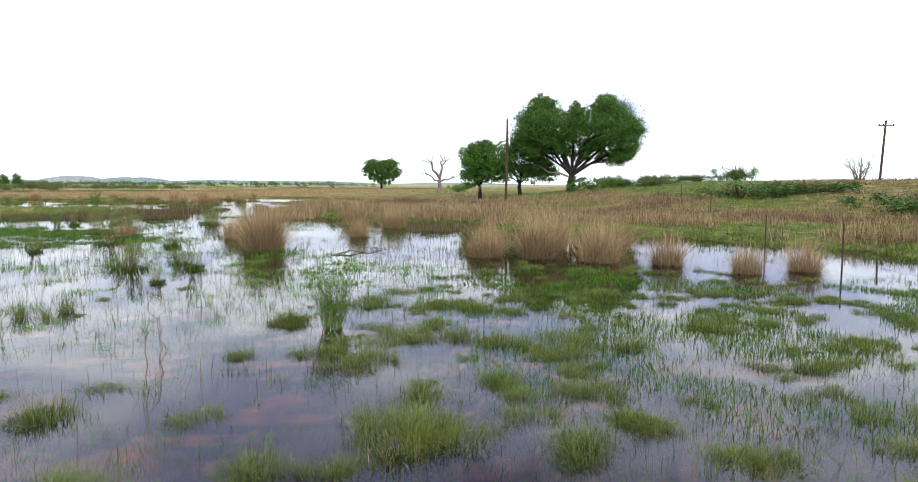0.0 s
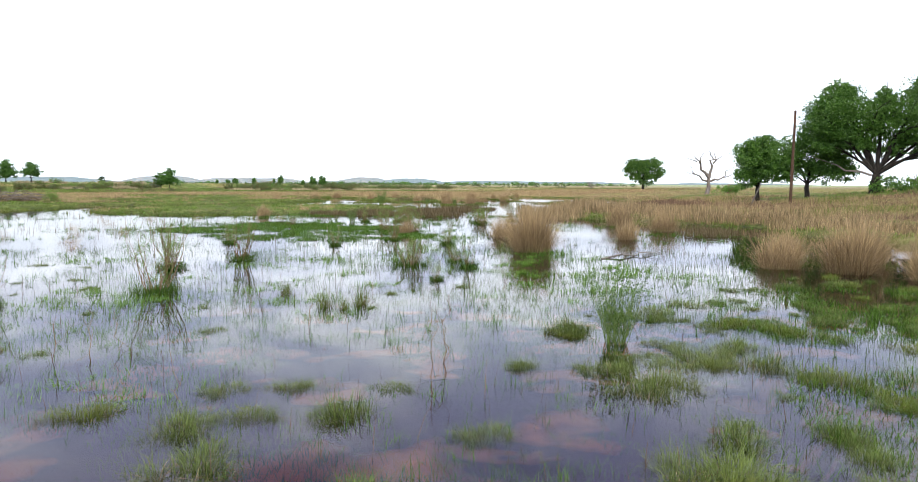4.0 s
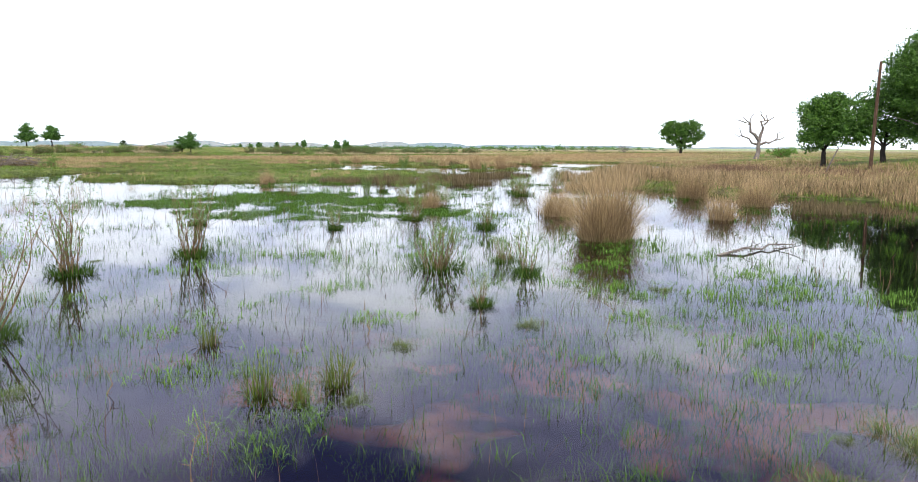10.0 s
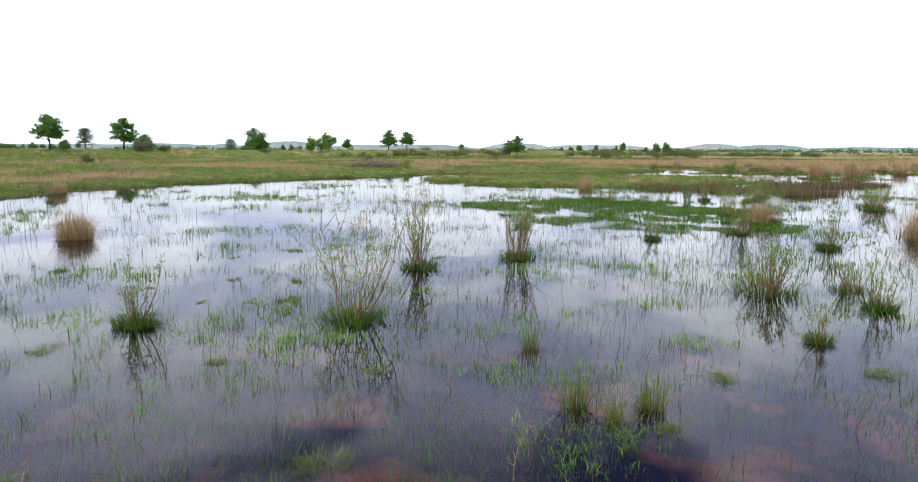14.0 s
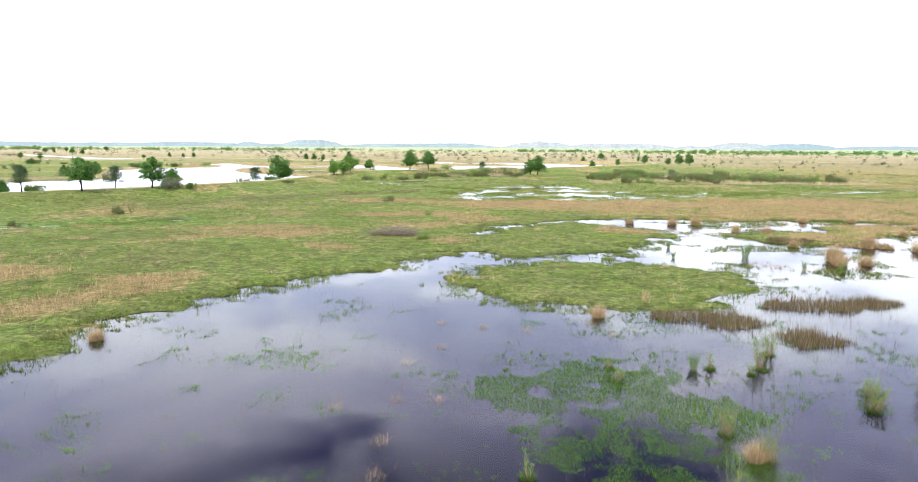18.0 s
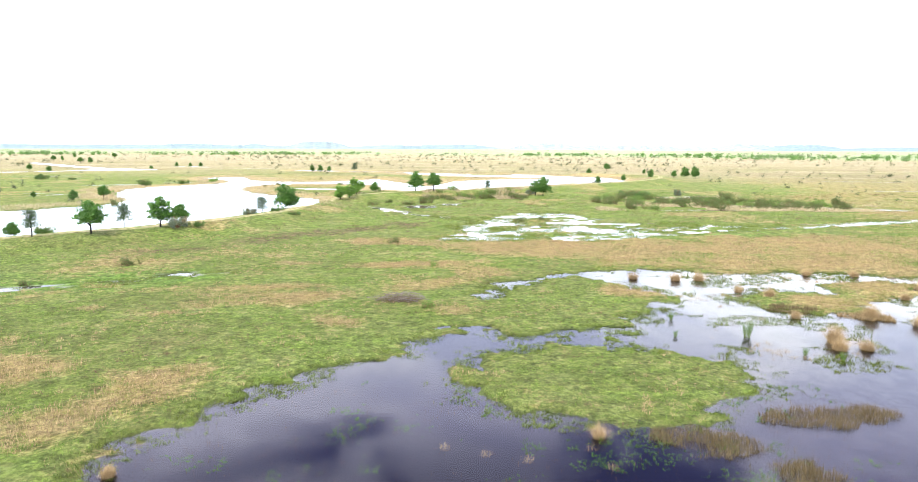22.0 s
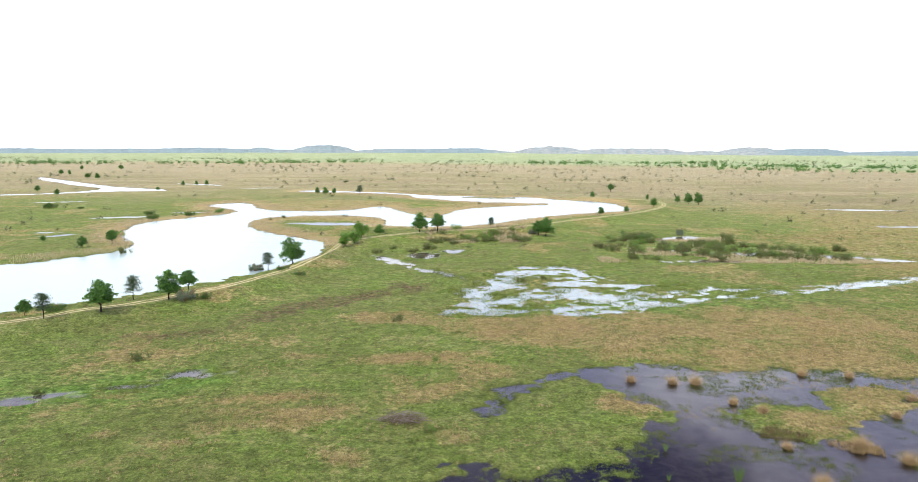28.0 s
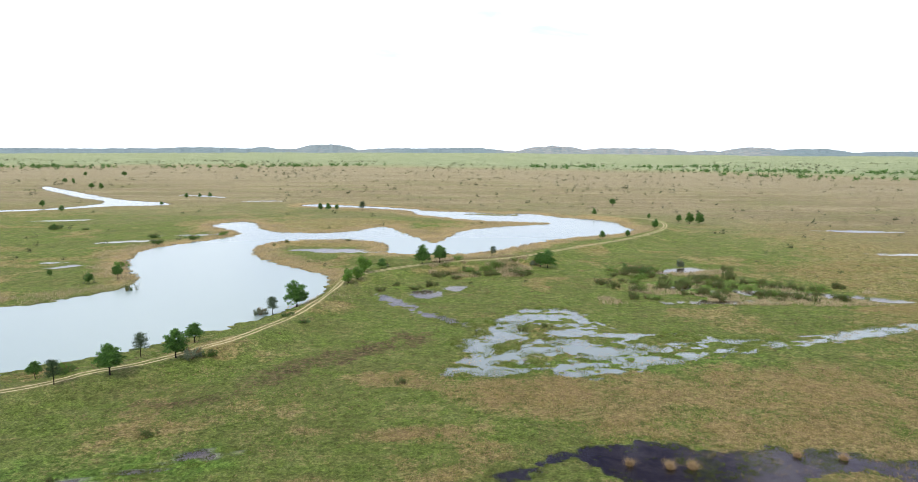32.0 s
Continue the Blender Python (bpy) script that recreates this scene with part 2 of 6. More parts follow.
green = g.mix(g.math("MULTIPLY", mid, 0.65), green, (0.205, 0.235, 0.075))
green = g.mix(g.math("MULTIPLY", g.noise(0.24, 7.0, 0.75, lo=0.53, hi=0.62), 0.5), green, (0.255, 0.290, 0.110))
green = g.mix(g.math("MULTIPLY", wide, 0.75), green, (0.151, 0.159, 0.053))
# dark tufts, with the shading of small mounds painted in as darker noise
tuft_shade = g.noise(1.3, 6.0, 0.7, lo=0.53, hi=0.60)
green = g.mix(g.math("MULTIPLY", tuft_shade, 0.55), green, (0.048, 0.078, 0.018))
mound_shade = g.noise(1.9, 7.0, 0.75, lo=0.44, hi=0.54)
green = g.mix(g.math("MULTIPLY", mound_shade, 0.35), green, (0.085, 0.110, 0.032))
green = g.mix(g.math("MULTIPLY", speck, 0.35), green, (0.110, 0.105, 0.045))
tan = g.mix(clump, (0.190, 0.155, 0.070), (0.375, 0.315, 0.150))
tan = g.mix(g.math("MULTIPLY", fine, 0.4), tan, (0.440, 0.380, 0.205))
tan = g.mix(g.math("MULTIPLY", patch, 0.60), tan, g.mix(clump, (0.086, 0.105, 0.019), (0.204, 0.216, 0.049)))
tan = g.mix(g.math("MULTIPLY", streak, 0.6), tan, (0.234, 0.175, 0.060))
tan = g.mix(g.math("MULTIPLY", tuft_shade, 0.5), tan, (0.120, 0.100, 0.045))
tan = g.mix(g.math("MULTIPLY", speck, 0.3), tan, (0.130, 0.100, 0.050))
# the far plain: long bands of straw, brown and green, dotted with scrub, haze painted in farther out
band = g.noise(0.012, 9.0, 0.75, g.coords((0.45, 1.2, 1)), lo=0.34, hi=0.66)
band2 = g.noise(0.02, 9.0, 0.75, g.coords((0.4, 1.1, 1)), lo=0.47, hi=0.62)
plain = g.mix(band, (0.185, 0.152, 0.090), (0.320, 0.282, 0.175))
plain = g.mix(g.math("MULTIPLY", band2, 0.75), plain, (0.165, 0.180, 0.068))
plain = g.mix(g.math("MULTIPLY", g.noise(0.12, 6.0, 0.75, lo=0.50, hi=0.60), 0.45), plain, (0.120, 0.100, 0.048))
plain = g.mix(g.math("MULTIPLY", patch, 0.35), plain, (0.250, 0.225, 0.125))
# farther out the plain is paled by distance: haze put into the colour
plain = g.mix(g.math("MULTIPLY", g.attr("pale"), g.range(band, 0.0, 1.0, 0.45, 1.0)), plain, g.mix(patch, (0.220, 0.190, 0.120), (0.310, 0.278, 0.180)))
heath = g.mix(clump, (0.044, 0.037, 0.020), (0.182, 0.139, 0.075))
heath = g.mix(g.math("MULTIPLY", patch, 0.5), heath, (0.132, 0.139, 0.045))
sand = g.mix(fine, (0.34, 0.28, 0.17), (0.58, 0.49, 0.34))
silt = g.math("MULTIPLY", g.noise(0.62, 3.0, 0.45, lo=0.52, hi=0.62, distort=0.2), g.attr("silt"))
bed = g.mix(silt, (0.020, 0.019, 0.030), (0.62, 0.24, 0.09))
# bed whitened in pond, pools and east marsh in place of bright sky reflection
bed = g.mix(g.math("MULTIPLY", g.attr("bed_sheen"), g.range(patch, 0.0, 1.0, 0.6, 1.0)), bed, (0.52, 0.53, 0.50))
rag = g.math("ADD", g.math("MULTIPLY", g.math("SUBTRACT", clump, 0.5), 0.55), g.math("MULTIPLY", g.math("SUBTRACT", mid, 0.5), 0.5))
c = g.mix(g.range(g.math("ADD", g.attr("dry"), rag), 0.2, 0.85), green, tan)
c = g.mix(g.range(g.math("ADD", g.attr("heath"), rag), 0.3, 0.9), c, heath)
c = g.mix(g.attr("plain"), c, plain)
# farthest grass: its pale green carries the distance haze in the base colour
c = g.mix(g.attr("far_green_haze"), c, g.mix(band2, (0.205, 0.250, 0.140), (0.310, 0.350, 0.215)))
c = g.mix(g.math("MULTIPLY", g.attr("lush"), g.range(patch, 0.0, 1.0, 0.35, 0.9)), c, g.mix(clump, (0.050, 0.115, 0.015), (0.140, 0.270, 0.045)))
# light and dark tufts over every sort of grass
for size, low_v, high_v in ((0.55, 0.74, 1.24), (2.2, 0.78, 1.20)):
    tuft = g.n.new("ShaderNodeMixRGB")
    tuft.blend_type = "MULTIPLY"
    tuft.inputs[0].default_value = 1.0
    lum = g.range(g.noise(size, 7.0, 0.7, lo=0.40, hi=0.60), 0.0, 1.0, low_v, high_v)
    g.l.new(c, tuft.inputs[1]); g.l.new(lum, tuft.inputs[2])
    c = tuft.outputs[0]
c = g.mix(g.math("MULTIPLY", g.attr("reedy"), g.range(patch, 0.0, 1.0, 0.5, 1.0)), c, g.mix(clump, (0.230, 0.170, 0.080), (0.430, 0.340, 0.180)))
c = g.mix(g.attr("track"), c, sand)
c = g.mix(g.attr("bed"), c, bed)
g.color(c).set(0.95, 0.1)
g.bump(g.math("ADD", fine, g.math("MULTIPLY", clump, 3.0)), 0.9, 0.14)
M_GROUND = g.m

# Water: clear brown-tinted shallows under a mirror of the sky.
w = Mat("marsh_water")
tr = w.n.new("ShaderNodeBsdfTransparent")
tr.inputs["Color"].default_value = (0.50, 0.46, 0.44, 1)
gl = w.n.new("ShaderNodeBsdfGlossy")
w.l.new(w.range(w.attr("murk_sheen"), 0.0, 1.0, 0.03, 0.22), gl.inputs["Roughness"])
fr = w.node("ShaderNodeFresnel", IOR=1.33)
bp = w.node("ShaderNodeBump", Strength=0.06, Distance=0.03)
rip = w.node("ShaderNodeTexNoise", Scale=1.3, Detail=2.0, Roughness=0.5)
w.l.new(w.coords((1.0, 0.7, 1)), rip.inputs["Vector"])
w.l.new(rip.outputs["Fac"], bp.inputs["Height"])
for nd in (gl, fr):
    w.l.new(bp.outputs[0], nd.inputs["Normal"])
# pale diffuse share: turbid water, brightened to stand in for reflected sky
murk_sheen = w.n.new("ShaderNodeBsdfDiffuse")
murk_sheen.inputs["Color"].default_value = (0.36, 0.47, 0.47, 1)
deep = w.n.new("ShaderNodeMixShader")
w.l.new(w.math("MULTIPLY", w.attr("murk_sheen"), 0.6), deep.inputs[0]); w.l.new(tr.outputs[0], deep.inputs[1]); w.l.new(murk_sheen.outputs[0], deep.inputs[2])
ms = w.n.new("ShaderNodeMixShader")
w.l.new(fr.outputs[0], ms.inputs[0]); w.l.new(deep.outputs[0], ms.inputs[1]); w.l.new(gl.outputs[0], ms.inputs[2])
w.l.new(ms.outputs[0], w.n["Material Output"].inputs["Surface"])
M_WATER = w.m


# ---- the lie of the land ----
rng = np.random.default_rng(7)


def loop(points, steps=6):
    """A smooth closed line through the corners of a plan."""
    p = np.array(points, float)
    a, b, c, d = np.roll(p, 1, 0), p, np.roll(p, -1, 0), np.roll(p, -2, 0)
    t = np.linspace(0, 1, steps, endpoint=False)[None, :, None]
    a, b, c, d = (q[:, None] for q in (a, b, c, d))
    out = 0.5 * (2 * b + (c - a) * t + (2 * a - 5 * b + 4 * c - d) * t ** 2 + (3 * b - a - 3 * c + d) * t ** 3)
    return out.reshape(-1, 2)


def shore(line, x, y, reach=30.0):
    """Metres to a closed line: negative inside, positive outside, cut off at reach."""
    out = np.full(x.shape, reach)
    lo, hi = line.min(0) - reach, line.max(0) + reach
    near = np.nonzero((x > lo[0]) & (x < hi[0]) & (y > lo[1]) & (y < hi[1]))[0]
    a, b = line, np.roll(line, -1, 0)
    for part_ids in np.array_split(near, max(1, len(near) // 20000)):
        px, py = x[part_ids, None], y[part_ids, None]
        d = b - a
        k = np.clip(((px - a[:, 0]) * d[:, 0] + (py - a[:, 1]) * d[:, 1]) / (d ** 2).sum(1), 0, 1)
        dist = np.sqrt(((px - a[:, 0] - k * d[:, 0]) ** 2 + (py - a[:, 1] - k * d[:, 1]) ** 2).min(1))
        cross = ((a[:, 1] > py) != (b[:, 1] > py)) & (px < d[:, 0] * (py - a[:, 1]) / np.where(d[:, 1] == 0, 1e-9, d[:, 1]) + a[:, 0])
        out[part_ids] = np.where(cross.sum(1) % 2 == 1, -dist, dist)
    return np.clip(out, -reach, reach)


def oval(x, y, cx, cy, rx, ry, turn=0.0):
    """About the metres outside an oval (negative inside)."""
    c, s = math.cos(radians(turn)), math.sin(radians(turn))
    u, v = (x - cx) * c + (y - cy) * s, -(x - cx) * s + (y - cy) * c
    return (np.sqrt((u / rx) ** 2 + (v / ry) ** 2) - 1) * min(rx, ry)


def waves(x, y, size, seed, octaves=4):
    """Smooth noise from -1 to 1 with hills of about that size."""
    r = np.random.default_rng(seed)
    out, amp, total = np.zeros_like(x), 1.0, 0.0
    for k in range(octaves):
        cell = size / 2 ** k
        table = r.uniform(-1, 1, (64, 64))
        fx, fy = x / cell + 17.3 * k, y / cell - 9.1 * k
        ix, iy = np.floor(fx).astype(int), np.floor(fy).astype(int)
        u, v = fx - ix, fy - iy
        u, v = u * u * (3 - 2 * u), v * v * (3 - 2 * v)
        q = lambda i, j: table[(ix + i) % 64, (iy + j) % 64]
        out += amp * ((q(0, 0) * (1 - u) + q(1, 0) * u) * (1 - v) + (q(0, 1) * (1 - u) + q(1, 1) * u) * v)
        total += amp
        amp *= 0.55
    return out / total * 1.6


def ease(v, lo, hi):
    v = np.clip((v - lo) / (hi - lo), 0, 1)
    return v * v * (3 - 2 * v)


MARSH_W = [(-60, -40), (-54, 0), (-42, 22), (-29, 35), (-25, 40), (-25, 47), (-22, 53), (-15, 64), (-7, 69.5), (-7.5, 75), (-2, 79), (5, 77.5),
           (12, 77), (20, 79.5), (23, 84), (26, 90), (33, 98), (29, 103), (21, 113.2), (15, 110.3), (9.6, 104), (7.6, 99), (6, 96), (3, 98.5), (5, 105), (14, 113)]
MARSH_E = [(28, 120), (40, 121), (48, 117), (59, 119), (68, 119), (76, 116), (86, 112), (91, 98), (82, 76), (66, 60), (50, 49), (40, 43), (35, 36),
           (33, 30), (34, 20), (31, 9), (29, 1), (28, -5), (25, -10), (26, -22), (20, -40)]
POND = [(-7, 160), (0, 169), (1, 179), (-2, 186), (6, 195), (11, 212), (21, 224), (32, 226), (39, 220), (43, 206), (54, 194), (69, 197), (77, 190),
        (88, 190), (106, 194.5), (126, 204), (146, 210), (190, 231), (191, 229.3), (147, 206), (119, 192), (103, 187), (80, 180), (65, 172), (51, 167),
        (43, 162), (28, 156), (22, 163), (13, 158), (2, 158)]
LAKE_NEAR = [(-260, 100), (-160, 120), (-115, 157), (-107, 166), (-93, 176), (-84, 186), (-74, 200), (-66, 214), (-56, 240), (-57, 270), (-62, 284),
             (-74, 295), (-92, 313), (-106, 329), (-114, 346), (-117, 371), (-108, 386), (-83, 393), (-55, 388), (-44, 368), (-40, 346), (-11, 342),
             (14, 353), (35, 379), (59, 404), (92, 422), (112, 443), (112, 470), (107, 501), (77, 525), (51, 553), (26, 549)]
LAKE_FAR = [(2, 563), (-34, 572), (-50, 590), (-96, 613), (-144, 629), (-152, 612), (-105, 597), (-52, 572), (-37, 537), (11, 498), (37, 492), (62, 482), (22, 461),
            (-2, 438), (-11, 409), (-19, 384), (-41, 427), (-56, 458), (-65, 449), (-83, 428), (-113, 424), (-136, 438), (-158, 481), (-178, 474), (-174, 452),
            (-149, 425), (-145, 403), (-167, 366), (-173, 345), (-169, 327), (-153, 293), (-141, 276), (-136, 260), (-140, 248), (-150, 232), (-163, 223),
            (-220, 205), (-290, 190)]
RIVER = [(-430, 540), (-368, 573), (-350, 612), (-357, 646), (-393, 680), (-473, 758), (-543, 837), (-569, 883), (-464, 778), (-384, 696), (-341, 661),
         (-294, 637), (-282, 612), (-325, 598), (-355, 566), (-420, 525)]
ROUND_ISLAND = [(0.5, 62), (2, 67.5), (6, 71), (12, 73), (21, 71.5), (26, 69), (28.5, 65), (27.5, 60), (24, 56), (19, 52), (15, 50.8), (11, 52), (6, 54), (2.5, 57.5)]
TRACK = [(-250, 80), (-160, 108), (-102, 138), (-90, 150), (-81, 157), (-72, 168), (-65, 178), (-60, 191), (-55, 206), (-52, 225), (-51, 249), (-47, 270), (-28, 290),
         (-4, 307), (24, 319), (51, 344), (82, 373), (110, 404), (130, 434), (140, 467), (136, 495), (115, 512), (95, 530)]
# Small pools: centre, half-lengths, turn.
POOLS = ([(-24, 233, 11, 2.2, -55), (-9, 214, 12, 1.2, -45), (-16, 248, 6, 6, 20), (-4, 259, 4, 5, 0), (95, 238, 17, 2.5, 5), (118, 254, 17, 3.5, -8), (150, 246, 14, 3, -20), (100, 300, 13, 6, 20), (86, 262, 7, 4, 10), (266, 447, 24, 5, -5), (232, 350, 14, 3, 0), (255, 330, 16, 6, 10)] +
        [(-300, 484, 15, 4, 20), (-198, 380, 13, 4, 20), (-204, 662, 17, 5, 10), (-290, 722, 30, 5, -30), (-74, 352, 22, 6, -8), (-62, 106, 5, 0.7, 25), (-72, 100, 4, 0.6, 15), (-50, 112.5, 3, 0.6, 25), (-186, 300, 6, 2, 40), (-200, 310, 5, 2, 10), (-168, 410, 14, 3, 15)])
# Low islands and shoals standing in the marsh and the pond.
ISLES = [(51, 94, 7.5, 7.5, 20), (67, 104, 8, 6, 30), (22, 199, 6, 9, 20), (24, 170, 7, 4, 10), (31, 163, 5, 2.5, 0), (25, 543, 24, 5, -12), (60, 190, 12, 5, 20), (14, 183, 6, 3, 40)]


def path_distance(x, y, points, reach):
    out = np.full(x.shape, reach)
    p = np.array(points, float)
    for a, b in zip(p[:-1], p[1:]):
        lo, hi = np.minimum(a, b) - reach, np.maximum(a, b) + reach
        near = np.nonzero((x > lo[0]) & (x < hi[0]) & (y > lo[1]) & (y < hi[1]))[0]
        d = b - a
        k = np.clip(((x[near] - a[0]) * d[0] + (y[near] - a[1]) * d[1]) / (d @ d), 0, 1)
        out[near] = np.minimum(out[near], np.hypot(x[near] - a[0] - k * d[0], y[near] - a[1] - k * d[1]))
    return out


def smooth_path(points, steps=5):
    p = np.array(points, float)
    p = np.vstack([2 * p[0] - p[1], p, 2 * p[-1] - p[-2]])
    a, b, c, d = (q[:, None] for q in (p[:-3], p[1:-2], p[2:-1], p[3:]))
    t = np.linspace(0, 1, steps, endpoint=False)[None, :, None]
    return (0.5 * (2 * b + (c - a) * t + (2 * a - 5 * b + 4 * c - d) * t ** 2 + (3 * b - a - 3 * c + d) * t ** 3)).reshape(-1, 2)


TRACK_LINE = smooth_path(TRACK)


def spread(dense_lo, dense_hi, step, mid_lo, mid_hi, mid_step, far):
    """Grid lines close together in the near field, wider outwards."""
    s = list(np.arange(dense_lo, dense_hi + 1e-6, step))
    v, k = dense_hi, step
    while v < far:
        k = min(k * 1.12, mid_step) if v < mid_hi else k * 1.12
        v += k
        s.append(v)
    v, k = dense_lo, step
    while v > -far:
        k = min(k * 1.12, mid_step) if v > mid_lo else k * 1.12
        v -= k
        s.append(v)
    return np.array(sorted(s))


GX = spread(-30, 84, 0.6, -220, 220, 2.4, 4800)
GY = spread(-15, 226, 0.6, -30, 640, 2.4, 4800)
GX = np.unique(np.concatenate([GX, np.arange(-600, -226, 7.0), np.arange(228, 330, 6.0)]))
GY = np.unique(np.concatenate([GY, np.arange(648, 900, 8.0)]))
X, Y = (q.ravel() for q in np.meshgrid(GX, GY))
near_wobble = waves(X, Y, 5.0, 3, 3)
edge = np.minimum.reduce([shore(loop(MARSH_W + MARSH_E), X, Y), shore(loop(POND), X, Y), shore(loop(LAKE_NEAR + LAKE_FAR), X, Y),
                          shore(loop(RIVER), X, Y)] + [np.clip(oval(X, Y, *p), -30, 30) for p in POOLS])
island = np.minimum.reduce([shore(loop(ROUND_ISLAND), X, Y)] + [np.clip(oval(X, Y, *p) + 2.4 * waves(X, Y, 7, 50, 3), -30, 30) for p in ISLES])
edge = np.maximum(edge, -island)
small_water = np.minimum.reduce([oval(X, Y, *p) for p in POOLS] + [shore(loop(POND), X, Y)])
edge_rough = edge + near_wobble * np.where(small_water < 6, 1.8, 1.1) + 1.7 * waves(X, Y, 3.0, 4, 3) * (1 - ease(np.abs(edge), 2, 5)) + 1.2 * waves(X, Y, 1.7, 57, 1) * (1 - ease(np.abs(edge), 1, 3))
neck = 1 - ease(oval(X, Y, 12, 80, 17, 8, 12), -3, 3)
edge_rough += neck * (2.8 * waves(X, Y, 2.6, 52, 3) - 0.7) * (1 - ease(np.abs(edge), 3, 6))
track_off = path_distance(X, Y, TRACK_LINE, 40.0)
height = np.where(edge_rough > 0, 0.30 * ease(edge_rough, 0, 2.5) + 0.25 * ease(edge_rough, 2, 30), -0.38 * ease(-edge_rough, 0, 3.0) - 0.3 * ease(-edge_rough, 3, 25))
land = ease(edge_rough, 0.5, 6)
height += land * (0.10 * waves(X, Y, 4, 5, 3) + 0.22 * waves(X, Y, 35, 6, 3))
height += np.where(edge > -1, 2.1 * (1 - ease(track_off, 2.5, 15)) * ease(edge, 0, 8), 0)
height += 3.0 * ease(X - 0.35 * np.maximum(Y, 0) + 0.2 * np.minimum(Y, 0), 40, 92) * ease(edge, 0, 20) * (1 - 0.75 * ease(Y, 22, 62))
# mud and grass broken through the shallow pond
pond_edge = shore(loop(POND), X, Y)
patchy = waves(X * 0.8, Y * 1.25, 4.5, 51, 5) + 0.35 * waves(X, Y, 22, 54, 2) + 0.2 - 0.6 * ease(X, 85, 105)
pond_bed = -0.14 + 0.22 * ease(patchy, 0.0, 0.6)
height = np.where((pond_edge < 0.5) & (edge_rough < 1), np.maximum(height, pond_bed), height)
# shallow shoals where grass stands thick in the water
shoal = np.minimum(oval(X, Y, 8.5, 31, 6.5, 9.5, 15), np.minimum(oval(X, Y, 9.5, -3, 8, 5.0, 35), oval(X, Y, 11, -7, 6, 3.5, 20))) + 1.5 * near_wobble
height = np.where((edge_rough < 0), np.maximum(height, np.where(shoal < 0, -0.04 - 0.02 * near_wobble, -9)), height)
far_out = np.hypot(X, Y)
height += ease(far_out, 700, 4800) * (2.5 * waves(X, Y, 1200, 8, 2) + 8)
DRY = ([(-45, 62, 6, 5, 0), (-29, 61, 5, 3, 20), (-36, 90, 3, 2.5, 0), (-26, 94, 8, 4, 20), (-31, 102, 11, 2.5, 12), (-5, 105, 8, 3.5, 30), (-16, 82, 4, 2, -30), (-31, 124, 4, 2, 0), (-50, 88, 2, 1.5, 0), (-57, 103, 3, 1.5, 0), (-38, 85, 2, 1.2, 0)] +
        [(-1, 88, 3, 2.5, 0), (-8, 124, 12, 3, 10), (27, 101, 5, 6, 60), (-33, 50, 7, 4, 40), (-29, 57, 6, 4, 40), (-25, 45, 3, 2, 60), (-30, 97, 12, 2, 5), (52, 94, 6, 5, 20), (67, 104, 7, 5, 30), (-55, 70, 6, 3, 30), (49, 26, 10, 20, -5)] +
        [(47, -2, 9, 10, 0), (43, 47, 9, 5, 30), (70, 268, 10, 3, 0), (-76, 374, 36, 12, 0), (-15, 425, 26, 34, 20), (20, 476, 46, 12, 8), (-90, 470, 50, 40, 0), (-60, 560, 60, 14, -15), (160, 232, 30, 5, 15), (10, 300, 40, 5, 25), (60, 275, 10, 5, 0)] +
        [(53, -4, 8, 8, 0), (58, 30, 14, 22, 0), (58, 58, 16, 10, 30), (78, 62, 24, 12, 20), (95, 100, 40, 20, 20)])
dry = np.max([1 - ease(oval(X, Y, *d) + 0.8 * near_wobble, -2.6, 2.2) for d in DRY], 0) * 0.9
dry = np.maximum(dry, 0.7 * ease(waves(X, Y, 22, 9, 4), 0.12, 0.6) * land)
dry = np.maximum(dry, ease(Y + 14 * waves(X, Y, 40, 10, 2) + 0.25 * X, 118, 132) * (1 - ease(Y - 0.12 * X + 10 * waves(X, Y, 30, 11, 2), 148, 162)) * ease(X, -25, 25) * (0.8 + 0.35 * waves(X, Y, 9, 58, 3)))
dry = np.maximum(dry, ease(X - 0.22 * Y + 25 * waves(X, Y, 60, 12, 3), 60, 130) * ease(Y, 60, 200) * 0.85)
dry = np.maximum(dry, ease(far_out + 90 * waves(X, Y, 200, 13, 3), 520, 680) * (0.75 + 0.35 * waves(X, Y, 260, 14, 3)))
dry = np.where(far_out + 150 * waves(X, Y, 400, 15, 2) + 0.35 * X > 1750, 0.2 * dry, dry)
lake_edge = shore(loop(LAKE_NEAR + LAKE_FAR), X, Y)
dry = np.maximum(dry, (1 - ease(lake_edge + 5 * near_wobble, 4, 13)) * (lake_edge > -1) * ease(Y, 230, 300))
heath_v = np.maximum(1 - ease(oval(X, Y, -32, 172, 26, 7, 48) + 3 * near_wobble, -3, 4), 0.8 * (1 - ease(oval(X, Y, -60, 138, 16, 3.5, 25) + 2 * near_wobble, -2, 3)))
heath_v = np.maximum(heath_v, ease(waves(X, Y, 140, 16, 4), 0.25, 0.7) * ease(far_out, 420, 700) * 0.35 * (far_out < 2100))
heath_v = np.maximum(heath_v, 0.85 * (1 - ease(edge + 3 * near_wobble, 4, 11)) * (edge > -1) * ease(X, 27, 33) * ease(Y, 16, 26) * (1 - ease(Y, 60, 72)))
